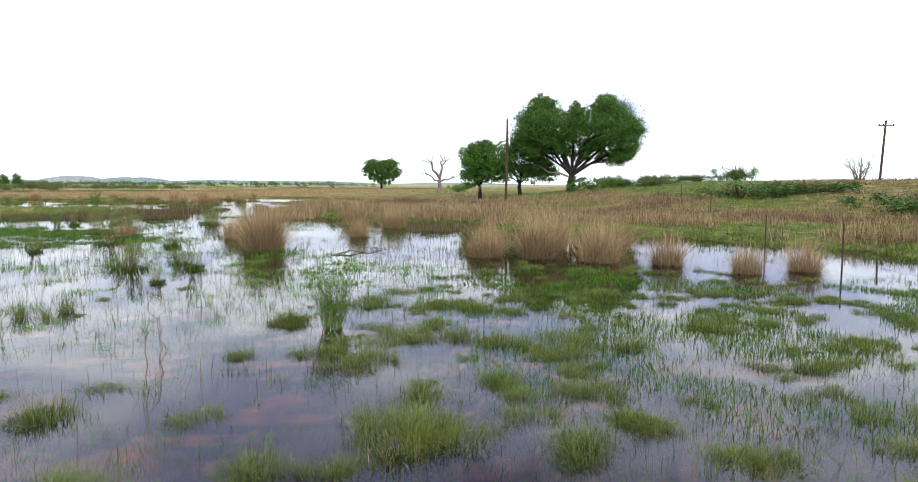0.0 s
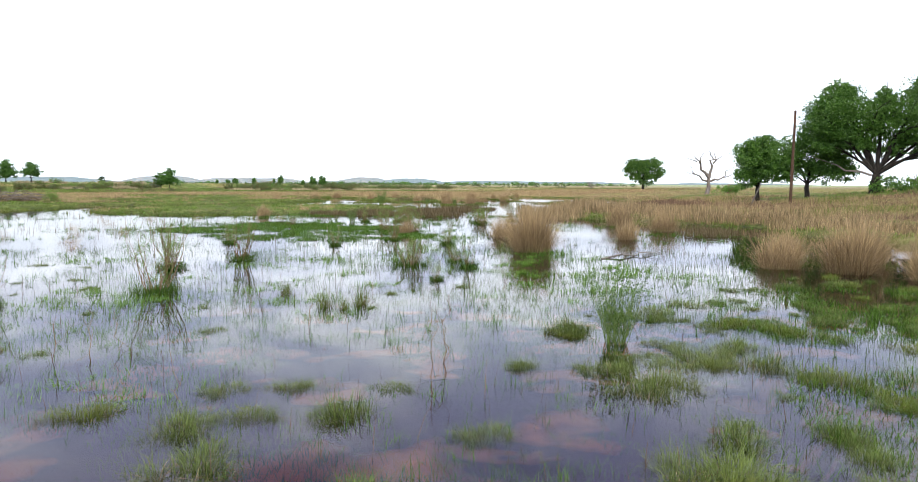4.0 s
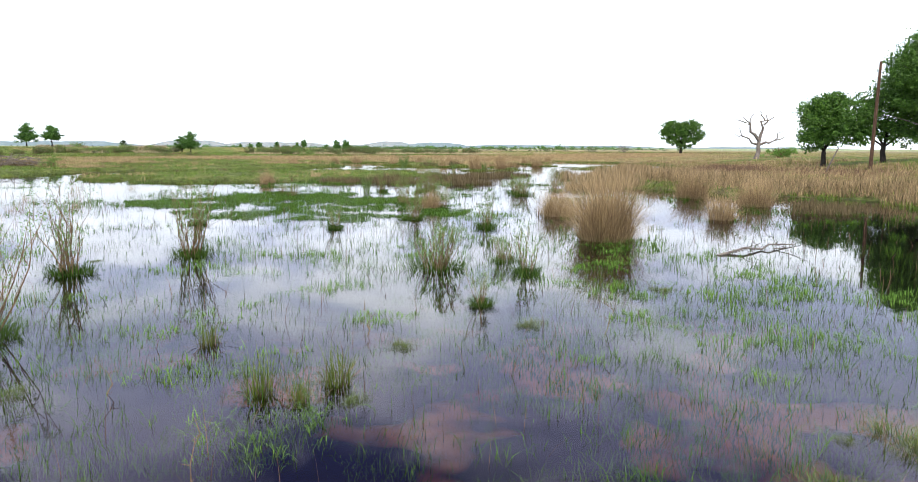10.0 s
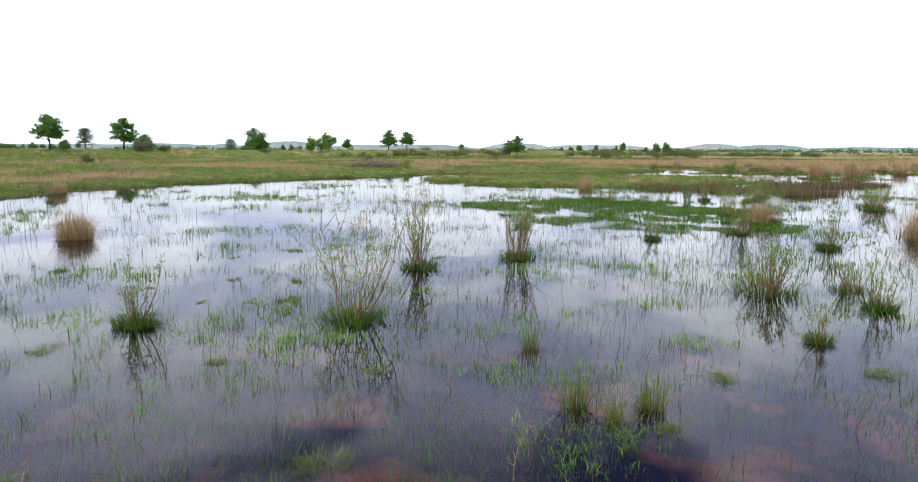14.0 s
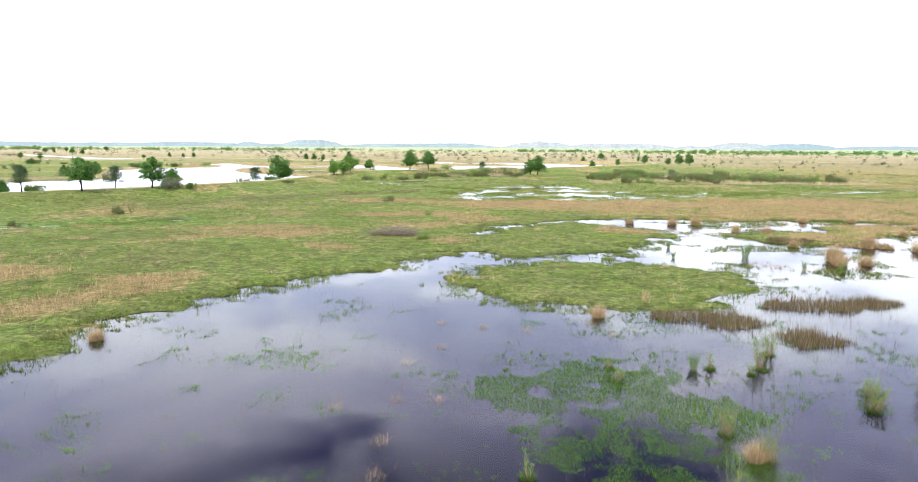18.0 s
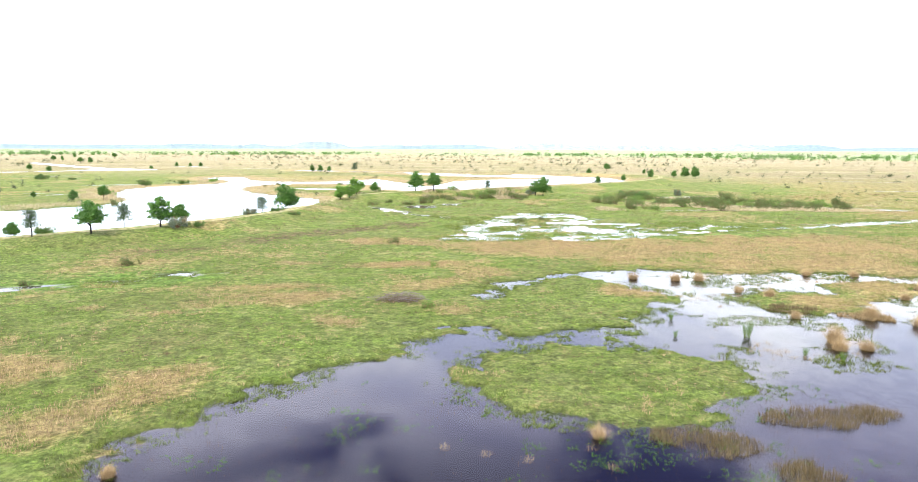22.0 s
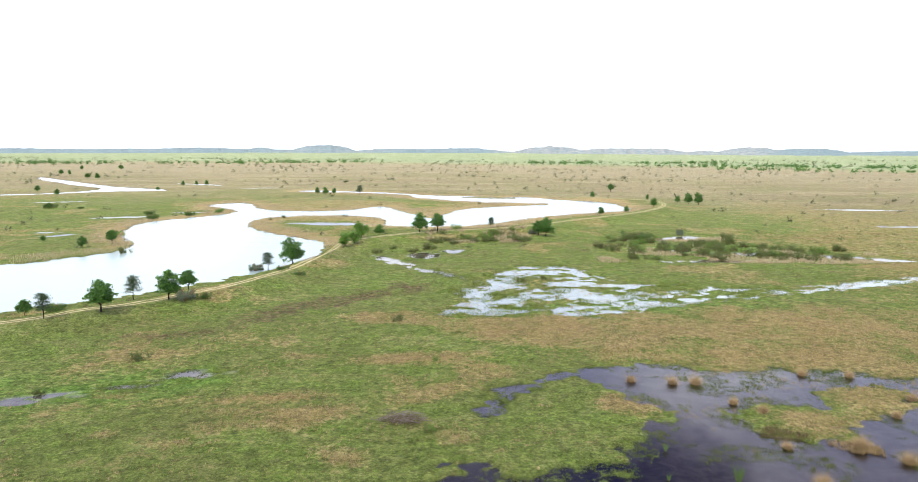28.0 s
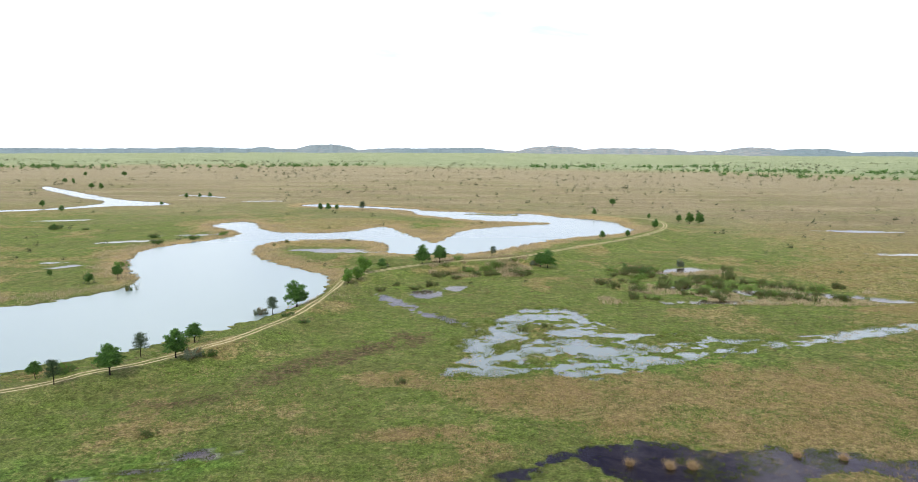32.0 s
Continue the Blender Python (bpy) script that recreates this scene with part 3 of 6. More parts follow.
track_v = 0.14 * (1 - ease(track_off + 0.5 * waves(X, Y, 6, 17, 2), 0.8, 3.2)) * (edge > 0)


def sample(field, x, y):
    """The value of a field of the land at places x, y."""
    i = np.clip(np.searchsorted(GX, x) - 1, 0, len(GX) - 2)
    j = np.clip(np.searchsorted(GY, y) - 1, 0, len(GY) - 2)
    u, v = (x - GX[i]) / (GX[i + 1] - GX[i]), (y - GY[j]) / (GY[j + 1] - GY[j])
    f = field.reshape(len(GY), len(GX))
    return (f[j, i] * (1 - u) + f[j, i + 1] * u) * (1 - v) + (f[j + 1, i] * (1 - u) + f[j + 1, i + 1] * u) * v


def ground_z(x, y):
    return float(sample(height, np.array([x], float), np.array([y], float))[0])


def mesh_of(name, verts, faces, material, smooth=False):
    me = bpy.data.meshes.new(name)
    me.from_pydata(verts if isinstance(verts, list) else verts.tolist(), [], faces if isinstance(faces, list) else faces.tolist())
    me.materials.append(material)
    if smooth:
        me.polygons.foreach_set("use_smooth", np.ones(len(me.polygons), bool))
    return me


nx, ny = len(GX), len(GY)
ids = np.arange(nx * ny).reshape(ny, nx)
quads = np.stack([ids[:-1, :-1], ids[:-1, 1:], ids[1:, 1:], ids[1:, :-1]], -1).reshape(-1, 4)
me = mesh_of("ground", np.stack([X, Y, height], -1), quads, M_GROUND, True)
for key, field in (("dry", dry), ("heath", heath_v), ("track", np.clip(track_v, 0, 1)), ("bed", 1 - ease(height, -0.06, 0.04)), ("pale", ease(far_out + 160 * waves(X, Y, 260, 56, 3) + 0.2 * X, 850, 1250)), ("far_green_haze", 0.9 * ease(far_out + 90 * waves(X, Y, 300, 55, 3) + 0.25 * X, 1500, 1800)), ("lush", 0.85 * (1 - ease(np.minimum(oval(X, Y, 108, 258, 45, 17, -8), np.minimum(oval(X, Y, -66, 106, 24, 8, 25), oval(X, Y, 40, 165, 30, 7, 10))) + 6 * near_wobble, -4, 4))), ("bed_sheen", np.maximum(1 - ease(small_water, 0, 4), 0.35 * ease(Y, 36, 60) * ease(X, 18, 30) * (Y < 125))), ("reedy", (1 - ease(lake_edge + 5 * near_wobble, 7, 19)) * (lake_edge > -1) * ease(Y, 235, 300)), ("silt", 1 - ease(np.hypot(X - 1.5, Y - 1.5), 5.5, 13)), ("plain", ease(far_out + 60 * waves(X, Y, 120, 53, 3) + np.where(X < 0, 0.45, 0.25) * X, 400, 680) * (1 - 0.85 * ease(far_out + 90 * waves(X, Y, 300, 55, 3) + 0.25 * X, 1500, 1800)))):
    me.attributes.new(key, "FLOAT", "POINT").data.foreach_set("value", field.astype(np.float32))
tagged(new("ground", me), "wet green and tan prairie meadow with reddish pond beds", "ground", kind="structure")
WX, WY = np.meshgrid(np.linspace(-900, 700, 201), np.linspace(-60, 1000, 134))
ids = np.arange(WX.size).reshape(WX.shape)
wf = np.stack([ids[:-1, :-1], ids[:-1, 1:], ids[1:, 1:], ids[1:, :-1]], -1).reshape(-1, 4)
water_me = mesh_of("water", np.stack([WX.ravel(), WY.ravel(), 0 * WX.ravel()], -1), wf, M_WATER)
open_lake = np.minimum(shore(loop(LAKE_NEAR + LAKE_FAR), WX.ravel(), WY.ravel()), shore(loop(RIVER), WX.ravel(), WY.ravel()))
# lake, river and pond get the rougher gloss and the painted sky brightness
water_me.attributes.new("murk_sheen", "FLOAT", "POINT").data.foreach_set("value", np.maximum(1 - ease(open_lake, 4, 16), 0.6 * (1 - ease(shore(loop(POND), WX.ravel(), WY.ravel()), 1, 8))).astype(np.float32))
tagged(new("water", water_me), "still shallow marsh water mirroring a pale cloudy sky", "water", kind="structure")
# the dirt track on the dyke: two worn ruts
track = tagged(new("dirt_track"), "pale sandy two-rut dirt track along the dyke", "track", kind="structure")
sm = Mat("track_sand")
sm.color(sm.mix(sm.noise(0.8, 6.0, 0.7), (0.26, 0.225, 0.12), (0.44, 0.395, 0.235))).set(0.95, 0.1).bump(sm.noise(4.0), 0.5, 0.05)
M_SAND = sm.m
line = smooth_path(TRACK, 14)
way = np.gradient(line, axis=0)
way /= np.linalg.norm(way, axis=1)[:, None]
out = np.stack([-way[:, 1], way[:, 0]], -1)
for shift in (-0.95, 0.95):
    rows = []
    for k, half in enumerate((-0.34, 0.0, 0.34)):
        q = line + out * (shift + half + 0.12 * waves(line[:, 0] * 3 + 7 * k, line[:, 1] * 3, 4, 18 + k, 2))[:, None]
        rows.append(np.column_stack([q, sample(height, q[:, 0], q[:, 1]) + (0.075 if k == 1 else 0.055)]))
    n = len(line)
    v = np.concatenate(rows)
    f = [(r * n + i, r * n + i + 1, (r + 1) * n + i + 1, (r + 1) * n + i) for r in (0, 1) for i in range(n - 1)]
    ob = new("rut", mesh_of("rut", v, f, M_SAND, True))
    ob.parent = track


# ---- tools for things and their parts ----
def join(pieces):
    """One list of points and triangles from several."""
    verts, tris, n = [], [], 0
    for v, t in pieces:
        verts.append(np.asarray(v, float))
        tris.append(np.asarray(t, int) + n)
        n += len(v)
    return np.concatenate(verts), np.concatenate(tris)


def part(name, shape, material, parent=None, label="", smooth=False):
    ob = new(name, mesh_of(name, np.asarray(shape[0], float), np.asarray(shape[1], int), material, smooth))
    if parent is not None:
        ob.parent = parent
    if label:
        ob["label"] = label
    return ob


def ribbons(base, turn, tall, reach, width, droop, segs=2):
    """Grass blades: narrow ribbons that rise from base, lean out along turn and bend over."""
    n = len(base)
    out = np.stack([np.cos(turn), np.sin(turn), np.zeros(n)], -1)
    side = np.stack([-np.sin(turn), np.cos(turn), np.zeros(n)], -1)
    twist = rng.uniform(-0.9, 0.9, n)[:, None]
    side = side * np.cos(twist) + out * np.sin(twist)
    rows = []
    for k in range(segs + 1):
        s = k / segs
        c = base + out * (reach * s ** 1.4)[:, None]
        c[:, 2] += tall * s * (1 - droop * s * s)
        if k < segs:
            wide = (width * (0.5 if k == 0 else 0.42) * (1 - 0.35 * s))[:, None]
            rows += [c - side * wide, c + side * wide]
        else:
            rows.append(c)
    m = 2 * segs + 1
    verts = np.stack(rows, 1).reshape(-1, 3)
    tris = []
    for k in range(segs - 1):
        tris += [(2 * k, 2 * k + 1, 2 * k + 3), (2 * k, 2 * k + 3, 2 * k + 2)]
    tris.append((2 * segs - 2, 2 * segs - 1, 2 * segs))
    tris = (np.array(tris)[None] + (np.arange(n) * m)[:, None, None]).reshape(-1, 3)
    return verts, tris


def tube(path, radii, sides=5):
    """A tapered, bending round stem along a path."""
    path = np.asarray(path, float)
    n = len(path)
    ang = np.arange(sides) * 2 * math.pi / sides
    verts = []
    for k in range(n):
        d = path[min(k + 1, n - 1)] - path[max(k - 1, 0)]
        d = d / (np.linalg.norm(d) + 1e-9)
        a = np.cross(d, (0.31, 0.95, 0.05))
        a /= np.linalg.norm(a) + 1e-9
        b = np.cross(d, a)
        verts.append(path[k] + radii[k] * (np.cos(ang)[:, None] * a + np.sin(ang)[:, None] * b))
    verts = np.concatenate(verts + [path[-1:] + (path[-1:] - path[-2:-1]) * 0.02])
    tris = []
    for k in range(n - 1):
        for i in range(sides):
            j = (i + 1) % sides
            p, q, r, s = k * sides + i, k * sides + j, (k + 1) * sides + j, (k + 1) * sides + i
            tris += [(p, q, r), (p, r, s)]
    for i in range(sides):
        tris.append(((n - 1) * sides + i, (n - 1) * sides + (i + 1) % sides, n * sides))
    return verts, np.array(tris)


def bent(a, b, sag=0.1, steps=5, rough=0.05):
    """A limb's path from a to b, bowed upwards and a little crooked."""
    a, b = np.asarray(a, float), np.asarray(b, float)
    t = np.linspace(0, 1, steps)[:, None]
    p = a + (b - a) * t
    span = np.linalg.norm(b - a)
    p[:, 2] += (span * sag * np.sin(t[:, 0] * math.pi))
    p[1:-1] += rng.normal(0, rough * span, (steps - 2, 3)) * 0.5
    return p


def leaves(points, size, narrow=0.55, up=0.3):
    """A small folded leaf, or spray of leaves, at each point, turned every way."""
    n = len(points)
    d = rng.normal(size=(n, 3))
    d[:, 2] += up
    d /= np.linalg.norm(d, axis=1)[:, None]
    e = np.cross(d, rng.normal(size=(n, 3)))
    e /= np.linalg.norm(e, axis=1)[:, None] + 1e-9
    s = (size * rng.uniform(0.6, 1.35, n))[:, None]
    f = np.cross(d, e) * s * 0.18
    verts = np.stack([points, points + d * s * 0.5 + e * s * narrow * 0.5 + f, points + d * s, points + d * s * 0.5 - e * s * narrow * 0.5 + f], 1).reshape(-1, 3)
    tris = (np.array([(0, 1, 2), (0, 2, 3)])[None] + (np.arange(n) * 4)[:, None, None]).reshape(-1, 3)
    return verts, tris


def in_lobe(n, centre, radii, hollow=0.5):
    """Points through the outer shell of a bough, thicker in knots."""
    d = rng.normal(size=(n, 3))
    d /= np.linalg.norm(d, axis=1)[:, None]
    knots = rng.normal(size=(max(6, n // 45), 3))
    knots /= np.linalg.norm(knots, axis=1)[:, None]
    pick = rng.integers(0, len(knots), n)
    d = d * 0.42 + knots[pick] * 0.75
    d /= np.linalg.norm(d, axis=1)[:, None]
    lump = 0.82 + 0.3 * rng.random(len(knots))[pick]
    r = (hollow + (1 - hollow) * rng.random(n) ** 0.6) * lump
    return np.asarray(centre) + d * r[:, None] * np.asarray(radii)


def stand(name, x, y, label, category, group="", z=None, turn=0.0, size=1.0):
    """An Empty on the ground that carries a thing's parts."""
    e = new(name)
    e.matrix_world = Matrix.Translation((x, y, ground_z(x, y) - 0.03 if z is None else z)) @ pose(0, 0, 0, 0, 0, turn) @ Matrix.Scale(size, 4)
    return tagged(e, label, category, group)


def place(thing, x, y, turn, size, z=None, wide=1.0):
    m = Matrix.Translation((x, y, ground_z(x, y) - 0.03 if z is None else z)) @ pose(0, 0, 0, 0, 0, turn) @ Matrix.Diagonal((size * wide, size * wide, size, 1))
    ob = copy_thing(thing, Matrix())
    ob.matrix_basis = m
    return ob


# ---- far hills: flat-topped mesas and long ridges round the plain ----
h = Mat("mesa_rock_hazed")
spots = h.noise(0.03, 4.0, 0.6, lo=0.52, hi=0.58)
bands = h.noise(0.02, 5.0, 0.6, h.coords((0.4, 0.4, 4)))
# blue-grey tones: air haze over the hills is painted into the rock colour
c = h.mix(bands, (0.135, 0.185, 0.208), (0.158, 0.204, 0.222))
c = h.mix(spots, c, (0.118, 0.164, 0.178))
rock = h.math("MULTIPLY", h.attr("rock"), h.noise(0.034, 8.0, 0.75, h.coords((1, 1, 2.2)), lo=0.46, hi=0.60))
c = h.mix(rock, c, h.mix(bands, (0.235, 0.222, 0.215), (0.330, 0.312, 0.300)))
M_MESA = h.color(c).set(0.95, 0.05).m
# bearing from and to (degrees, left of north is positive), height, how steep the ends are
MESAS = [(14.4, 9.6, 48, 1.4), (-4.6, -10.0, 40, 1.4), (-5.8, -8.8, 54, 2.2), (-9.5, -18.5, 34, 2.0), (-20.8, -25.4, 42, 1.8), (-24.5, -30, 37, 1.8), (27, 17, 32, 5.0), (18.5, 15.5, 33, 1.5),
         (9.5, -3.5, 29, 3.0), (-28, -46, 24, 4.0), (-46, -60, 16, 5.0), (45, 10, 24, 6.0), (4.5, -2.5, 32, 1.5), (-18, -21, 28, 2.0)]
az = np.radians(np.arange(62, -92, -0.12))
rad = np.array([3500, 3800, 4000, 4120, 4220, 4330, 4450, 4600, 4750])
cut = np.array([0, 0.14, 0.30, 0.46, 0.66, 0.84, 1.0, 0.9, 0.0])
deg = np.degrees(az)
prof = np.zeros_like(deg)
for left, right, tall, slope in MESAS:
    prof = np.maximum(prof, tall * ease(np.minimum(left - deg, deg - right) + slope * 1.1, 0, slope * 2.2))
prof = prof * (1 + 0.05 * waves(deg * 10, deg * 0, 4, 20, 3)) + 4 + 2 * waves(deg * 10, deg * 0, 30, 21, 3)
R, A = np.meshgrid(rad, az, indexing="ij")
gully = 1 + 0.10 * waves((deg * 22)[None] + R * 0.02, R * 0.05, 12, 22, 3)
wob = 1 + 0.02 * waves((deg * 10)[None] + 0 * R, 0 * R, 5, 23, 2)
Z = 1.12 * prof[None] * cut[:, None] ** 1.2 * np.where(cut[:, None] < 1, gully, 1) - 2
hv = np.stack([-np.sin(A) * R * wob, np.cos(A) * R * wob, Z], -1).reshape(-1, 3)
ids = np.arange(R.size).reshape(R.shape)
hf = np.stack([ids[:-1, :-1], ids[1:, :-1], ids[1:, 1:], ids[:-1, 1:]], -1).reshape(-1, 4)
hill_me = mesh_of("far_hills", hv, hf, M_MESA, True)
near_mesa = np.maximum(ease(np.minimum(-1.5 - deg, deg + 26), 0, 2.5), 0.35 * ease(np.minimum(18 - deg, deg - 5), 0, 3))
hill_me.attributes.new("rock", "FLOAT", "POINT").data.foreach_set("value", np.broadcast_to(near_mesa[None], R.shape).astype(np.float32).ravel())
tagged(new("far_hills", hill_me), "distant flat-topped mesas and ridges with blue-grey haze painted on", "hills", kind="structure")


# ---- grass as stuff ----
def scatter(n, x0, x1, y0, y1):
    return rng.uniform(x0, x1, n), rng.uniform(y0, y1, n)


def grass_stuff(name, x, y, tall, width, reach, droop, material, label, segs=2, z=None):
    zz = sample(height, x, y) - 0.04 if z is None else z
    base = np.stack([x, y, zz], -1)
    shape = ribbons(base, rng.uniform(0, 2 * math.pi, len(x)), tall, reach, width, droop, segs)
    return tagged(part(name, shape, material), label, "grass", kind="stuff")


def uni(n, lo, hi):
    return rng.uniform(lo, hi, n)


# blades standing in the open water, in little tufts and drifts
def tufts(n, x0, x1, y0, y1, want, most, spread):
    x, y = scatter(n, x0, x1, y0, y1)
    drift = 1.5 * waves(x, y, 3.0, 31, 3) + 0.7 * waves(x, y, 0.7, 32, 2) + uni(n, -0.3, 0.3)
    keep = (sample(edge_rough, x, y) < -0.15) & (drift > want(x, y))
    x, y = x[keep], y[keep]
    count = rng.integers(2, most, len(x))
    x, y, own = np.repeat(x, count), np.repeat(y, count), np.repeat(uni(len(x), 0.6, 1.25), count)
    return x + rng.normal(0, spread, len(x)), y + rng.normal(0, spread, len(x)), own


x, y, own = tufts(45000, -22, 34, -12, 62, lambda x, y: np.where(y < 24, 0.48, 0.7) + 0.25 * ease(-x, 4, 14) - 0.30 * (1 - ease(np.hypot(x + 2.5, (y - 1) * 0.8), 4.5, 8.5)), 13, 0.07)
n = len(x)
off = np.hypot(x + 1, y)
grass_stuff("marsh_blades", x, y, own * uni(n, 0.07, 0.30) + 0.05, uni(n, 0.004, 0.007) + off * 0.00026, own * uni(n, 0.03, 0.30), uni(n, 0.0, 0.6), M_LAWN, "thin green grass blades standing in shallow water", z=np.full(n, -0.06))
# dark stray stalks
x, y = scatter(8000, -24, 34, -12, 60)
keep = (sample(edge_rough, x, y) < -0.3) & (waves(x, y, 6, 33, 2) > -0.3)
x, y = x[keep], y[keep]
n = len(x)
grass_stuff("marsh_stalks", x, y, uni(n, 0.15, 0.6), uni(n, 0.005, 0.009) + np.hypot(x, y) * 0.0002, uni(n, 0.02, 0.25), uni(n, 0, 0.3), M_RUST, "brown bent dead stalks in the water", z=np.full(n, -0.05))
# short dark green shoots standing singly all over the near shallows
x, y = scatter(60000, -12, 18, -7, 24)
keep = (sample(edge_rough, x, y) < -0.3) & (waves(x, y, 2.2, 85, 3) + 0.5 * waves(x, y, 9, 86, 2) + uni(len(x), -0.5, 0.5) > 0.12)
x, y = x[keep], y[keep]
n = len(x)
grass_stuff("marsh_shoots", x, y, uni(n, 0.06, 0.26), uni(n, 0.004, 0.007) + np.hypot(x, y) * 0.0002, uni(n, 0.01, 0.14), uni(n, 0, 0.5), M_GREEN, "single dark green shoots standing in the shallows", z=np.full(n, -0.05))
# short green lawn on the shoals
x, y = scatter(290000, 1, 19, -12, 42)
sh = np.minimum(oval(x, y, 8.5, 31, 6.5, 9.5, 15), np.minimum(oval(x, y, 9.5, -3, 8, 5.0, 35), oval(x, y, 11, -7, 6, 3.5, 20))) + 1.5 * waves(x, y, 5.0, 3, 3)
keep = (sh < 0.3) & (waves(x, y, 1.5, 34, 3) + uni(len(x), -0.2, 0.2) > np.where(y > 15, 0.1 + 0.24 * np.maximum(sh, -2.2), -0.1))
x, y = x[keep], y[keep]
n = len(x)
grass_stuff("shoal_grass", x, y, uni(n, 0.07, 0.26), uni(n, 0.005, 0.009) + np.hypot(x, y) * 0.0004, uni(n, 0.03, 0.26), uni(n, 0.2, 0.8), M_LAWN, "bright green grass on a shoal just under water", z=np.full(n, -0.03))
# meadow near the marsh
x, y = scatter(62000, -62, 60, 30, 132)
keep = (sample(edge_rough, x, y) > -0.1) & (sample(dry, x, y) + uni(len(x), -0.4, 0.4) < 0.6) & (waves(x, y, 2.2, 37, 3) + uni(len(x), -0.5, 0.5) > -0.1) & (rng.random(len(x)) < 1.1 - y / 200)
x, y = x[keep], y[keep]
count = rng.integers(4, 9, len(x))
own = np.repeat(uni(len(x), 0.6, 1.3), count)
x, y = np.repeat(x, count), np.repeat(y, count)
n = len(x)
x, y = x + rng.normal(0, 0.13, n), y + rng.normal(0, 0.13, n)
grass_stuff("meadow_grass", x, y, own * uni(n, 0.12, 0.34), uni(n, 0.03, 0.06), own * uni(n, 0.05, 0.25), uni(n, 0.1, 0.5), M_MEADOW, "short wet meadow grass, yellow-green")
# ragged tufts along the waterline
x, y = scatter(150000, -62, 92, -12, 124)
er = sample(edge_rough, x, y)
drift = waves(x, y, 1.6, 39, 3) + 0.5 * waves(x, y, 6, 46, 2)
keep = (er > -4.5) & (er < 1.6) & (rng.random(len(x)) < np.where(er < 0, 0.8 * (1 + er / 4.6) ** 1.5, 0.5)) & (drift > np.where(er < 0, 0.0 - 0.1 * er, -0.3))
x, y = x[keep], y[keep]
count = rng.integers(7, 15, len(x))
own = np.repeat(uni(len(x), 0.6, 1.4), count)
x, y = np.repeat(x, count), np.repeat(y, count)
n = len(x)
x, y = x + rng.normal(0, 0.17, n), y + rng.normal(0, 0.17, n)
grass_stuff("shore_tufts", x, y, own * uni(n, 0.15, 0.42), uni(n, 0.025, 0.055), own * uni(n, 0.05, 0.35), uni(n, 0.1, 0.6), M_SEDGE, "ragged olive sedge tufts along the waterline", z=np.maximum(sample(height, x, y), -0.04) - 0.03)
# green meadow to the east, behind the reeds
x, y = scatter(60000, 26, 110, -35, 40)
keep = (sample(edge_rough, x, y) > 0.1) & (sample(dry, x, y) < 0.5) & (rng.random(len(x)) < 1.15 - x / 110)
x, y = x[keep], y[keep]
n = len(x)
grass_stuff("bank_grass", x, y, uni(n, 0.2, 0.5), uni(n, 0.03, 0.07), uni(n, 0.05, 0.25), uni(n, 0.1, 0.4), M_MEADOW, "green grass on the slope beyond the ditch")
# dry grass wherever the meadow is tan
x, y = scatter(420000, -70, 150, -20, 165)
dr = sample(dry, x, y)
keep = (sample(edge_rough, x, y) > -0.3) & (dr + uni(len(x), -0.3, 0.3) + 0.35 * waves(x, y, 1.8, 38, 3) > 0.58) & (rng.random(len(x)) < 1.2 - np.hypot(x, y) / 150)
x, y = x[keep], y[keep]
brown = rng.random(len(x)) < np.where((x > 28) & (y < 62), 0.62 + 0.4 * waves(x, y, 8, 69, 2), 0.08)
for sel, mat, nm, lb in ((~brown, M_TAN, "dry_grass", "knee-high tan dry grass in patches"), (brown, M_RUST, "brown_grass", "brown dead grass mixed through the tan")):
    xs, ys = x[sel], y[sel]
    n = len(xs)
    grass_stuff(nm, xs, ys, uni(n, 0.2, 0.7), uni(n, 0.009, 0.018) + np.hypot(xs, ys) * 0.00022, uni(n, 0.1, 0.45), uni(n, 0, 0.3), mat, lb)
# thick clumps of darker grass, dead stems and straw all over the meadow, and drifts of sedge out in the marsh
def clumps(name, n, box, rule, blades, spread, tall, width, mat, label):
    x, y = scatter(n, *box)
    keep = rule(x, y)
    x, y = x[keep], y[keep]
    size = np.repeat(uni(len(x), 0.55, 1.35), blades)
    x, y = np.repeat(x, blades), np.repeat(y, blades)
    m = len(x)
    x, y = x + rng.normal(0, spread, m) * size, y + rng.normal(0, spread, m) * size
    zz = np.maximum(sample(height, x, y), -0.05) - 0.04
    grass_stuff(name, x, y, size * uni(m, 0.5, 1.0) * tall, uni(m, 0.7, 1.3) * width, size * uni(m, 0.1, 0.7) * tall, uni(m, 0.1, 0.6), mat, label, z=zz)


def on_land(x, y):
    return (sample(edge_rough, x, y) > 0.2) & (sample(track_off, x, y) > 2.5)


NEAR_LAND, FAR_LAND, EAST_MARSH = (-75, 95, 28, 160), (-130, 230, 150, 330), (28, 92, 64, 121)
clumps("meadow_clumps", 16000, NEAR_LAND, lambda x, y: on_land(x, y) & (waves(x, y, 7, 60, 3) + uni(len(x), -0.5, 0.5) > 0.05) & (sample(dry, x, y) < 0.7), 14, 0.24, 0.36, 0.034, M_RANK, "dark green rank grass clumps in the meadow")
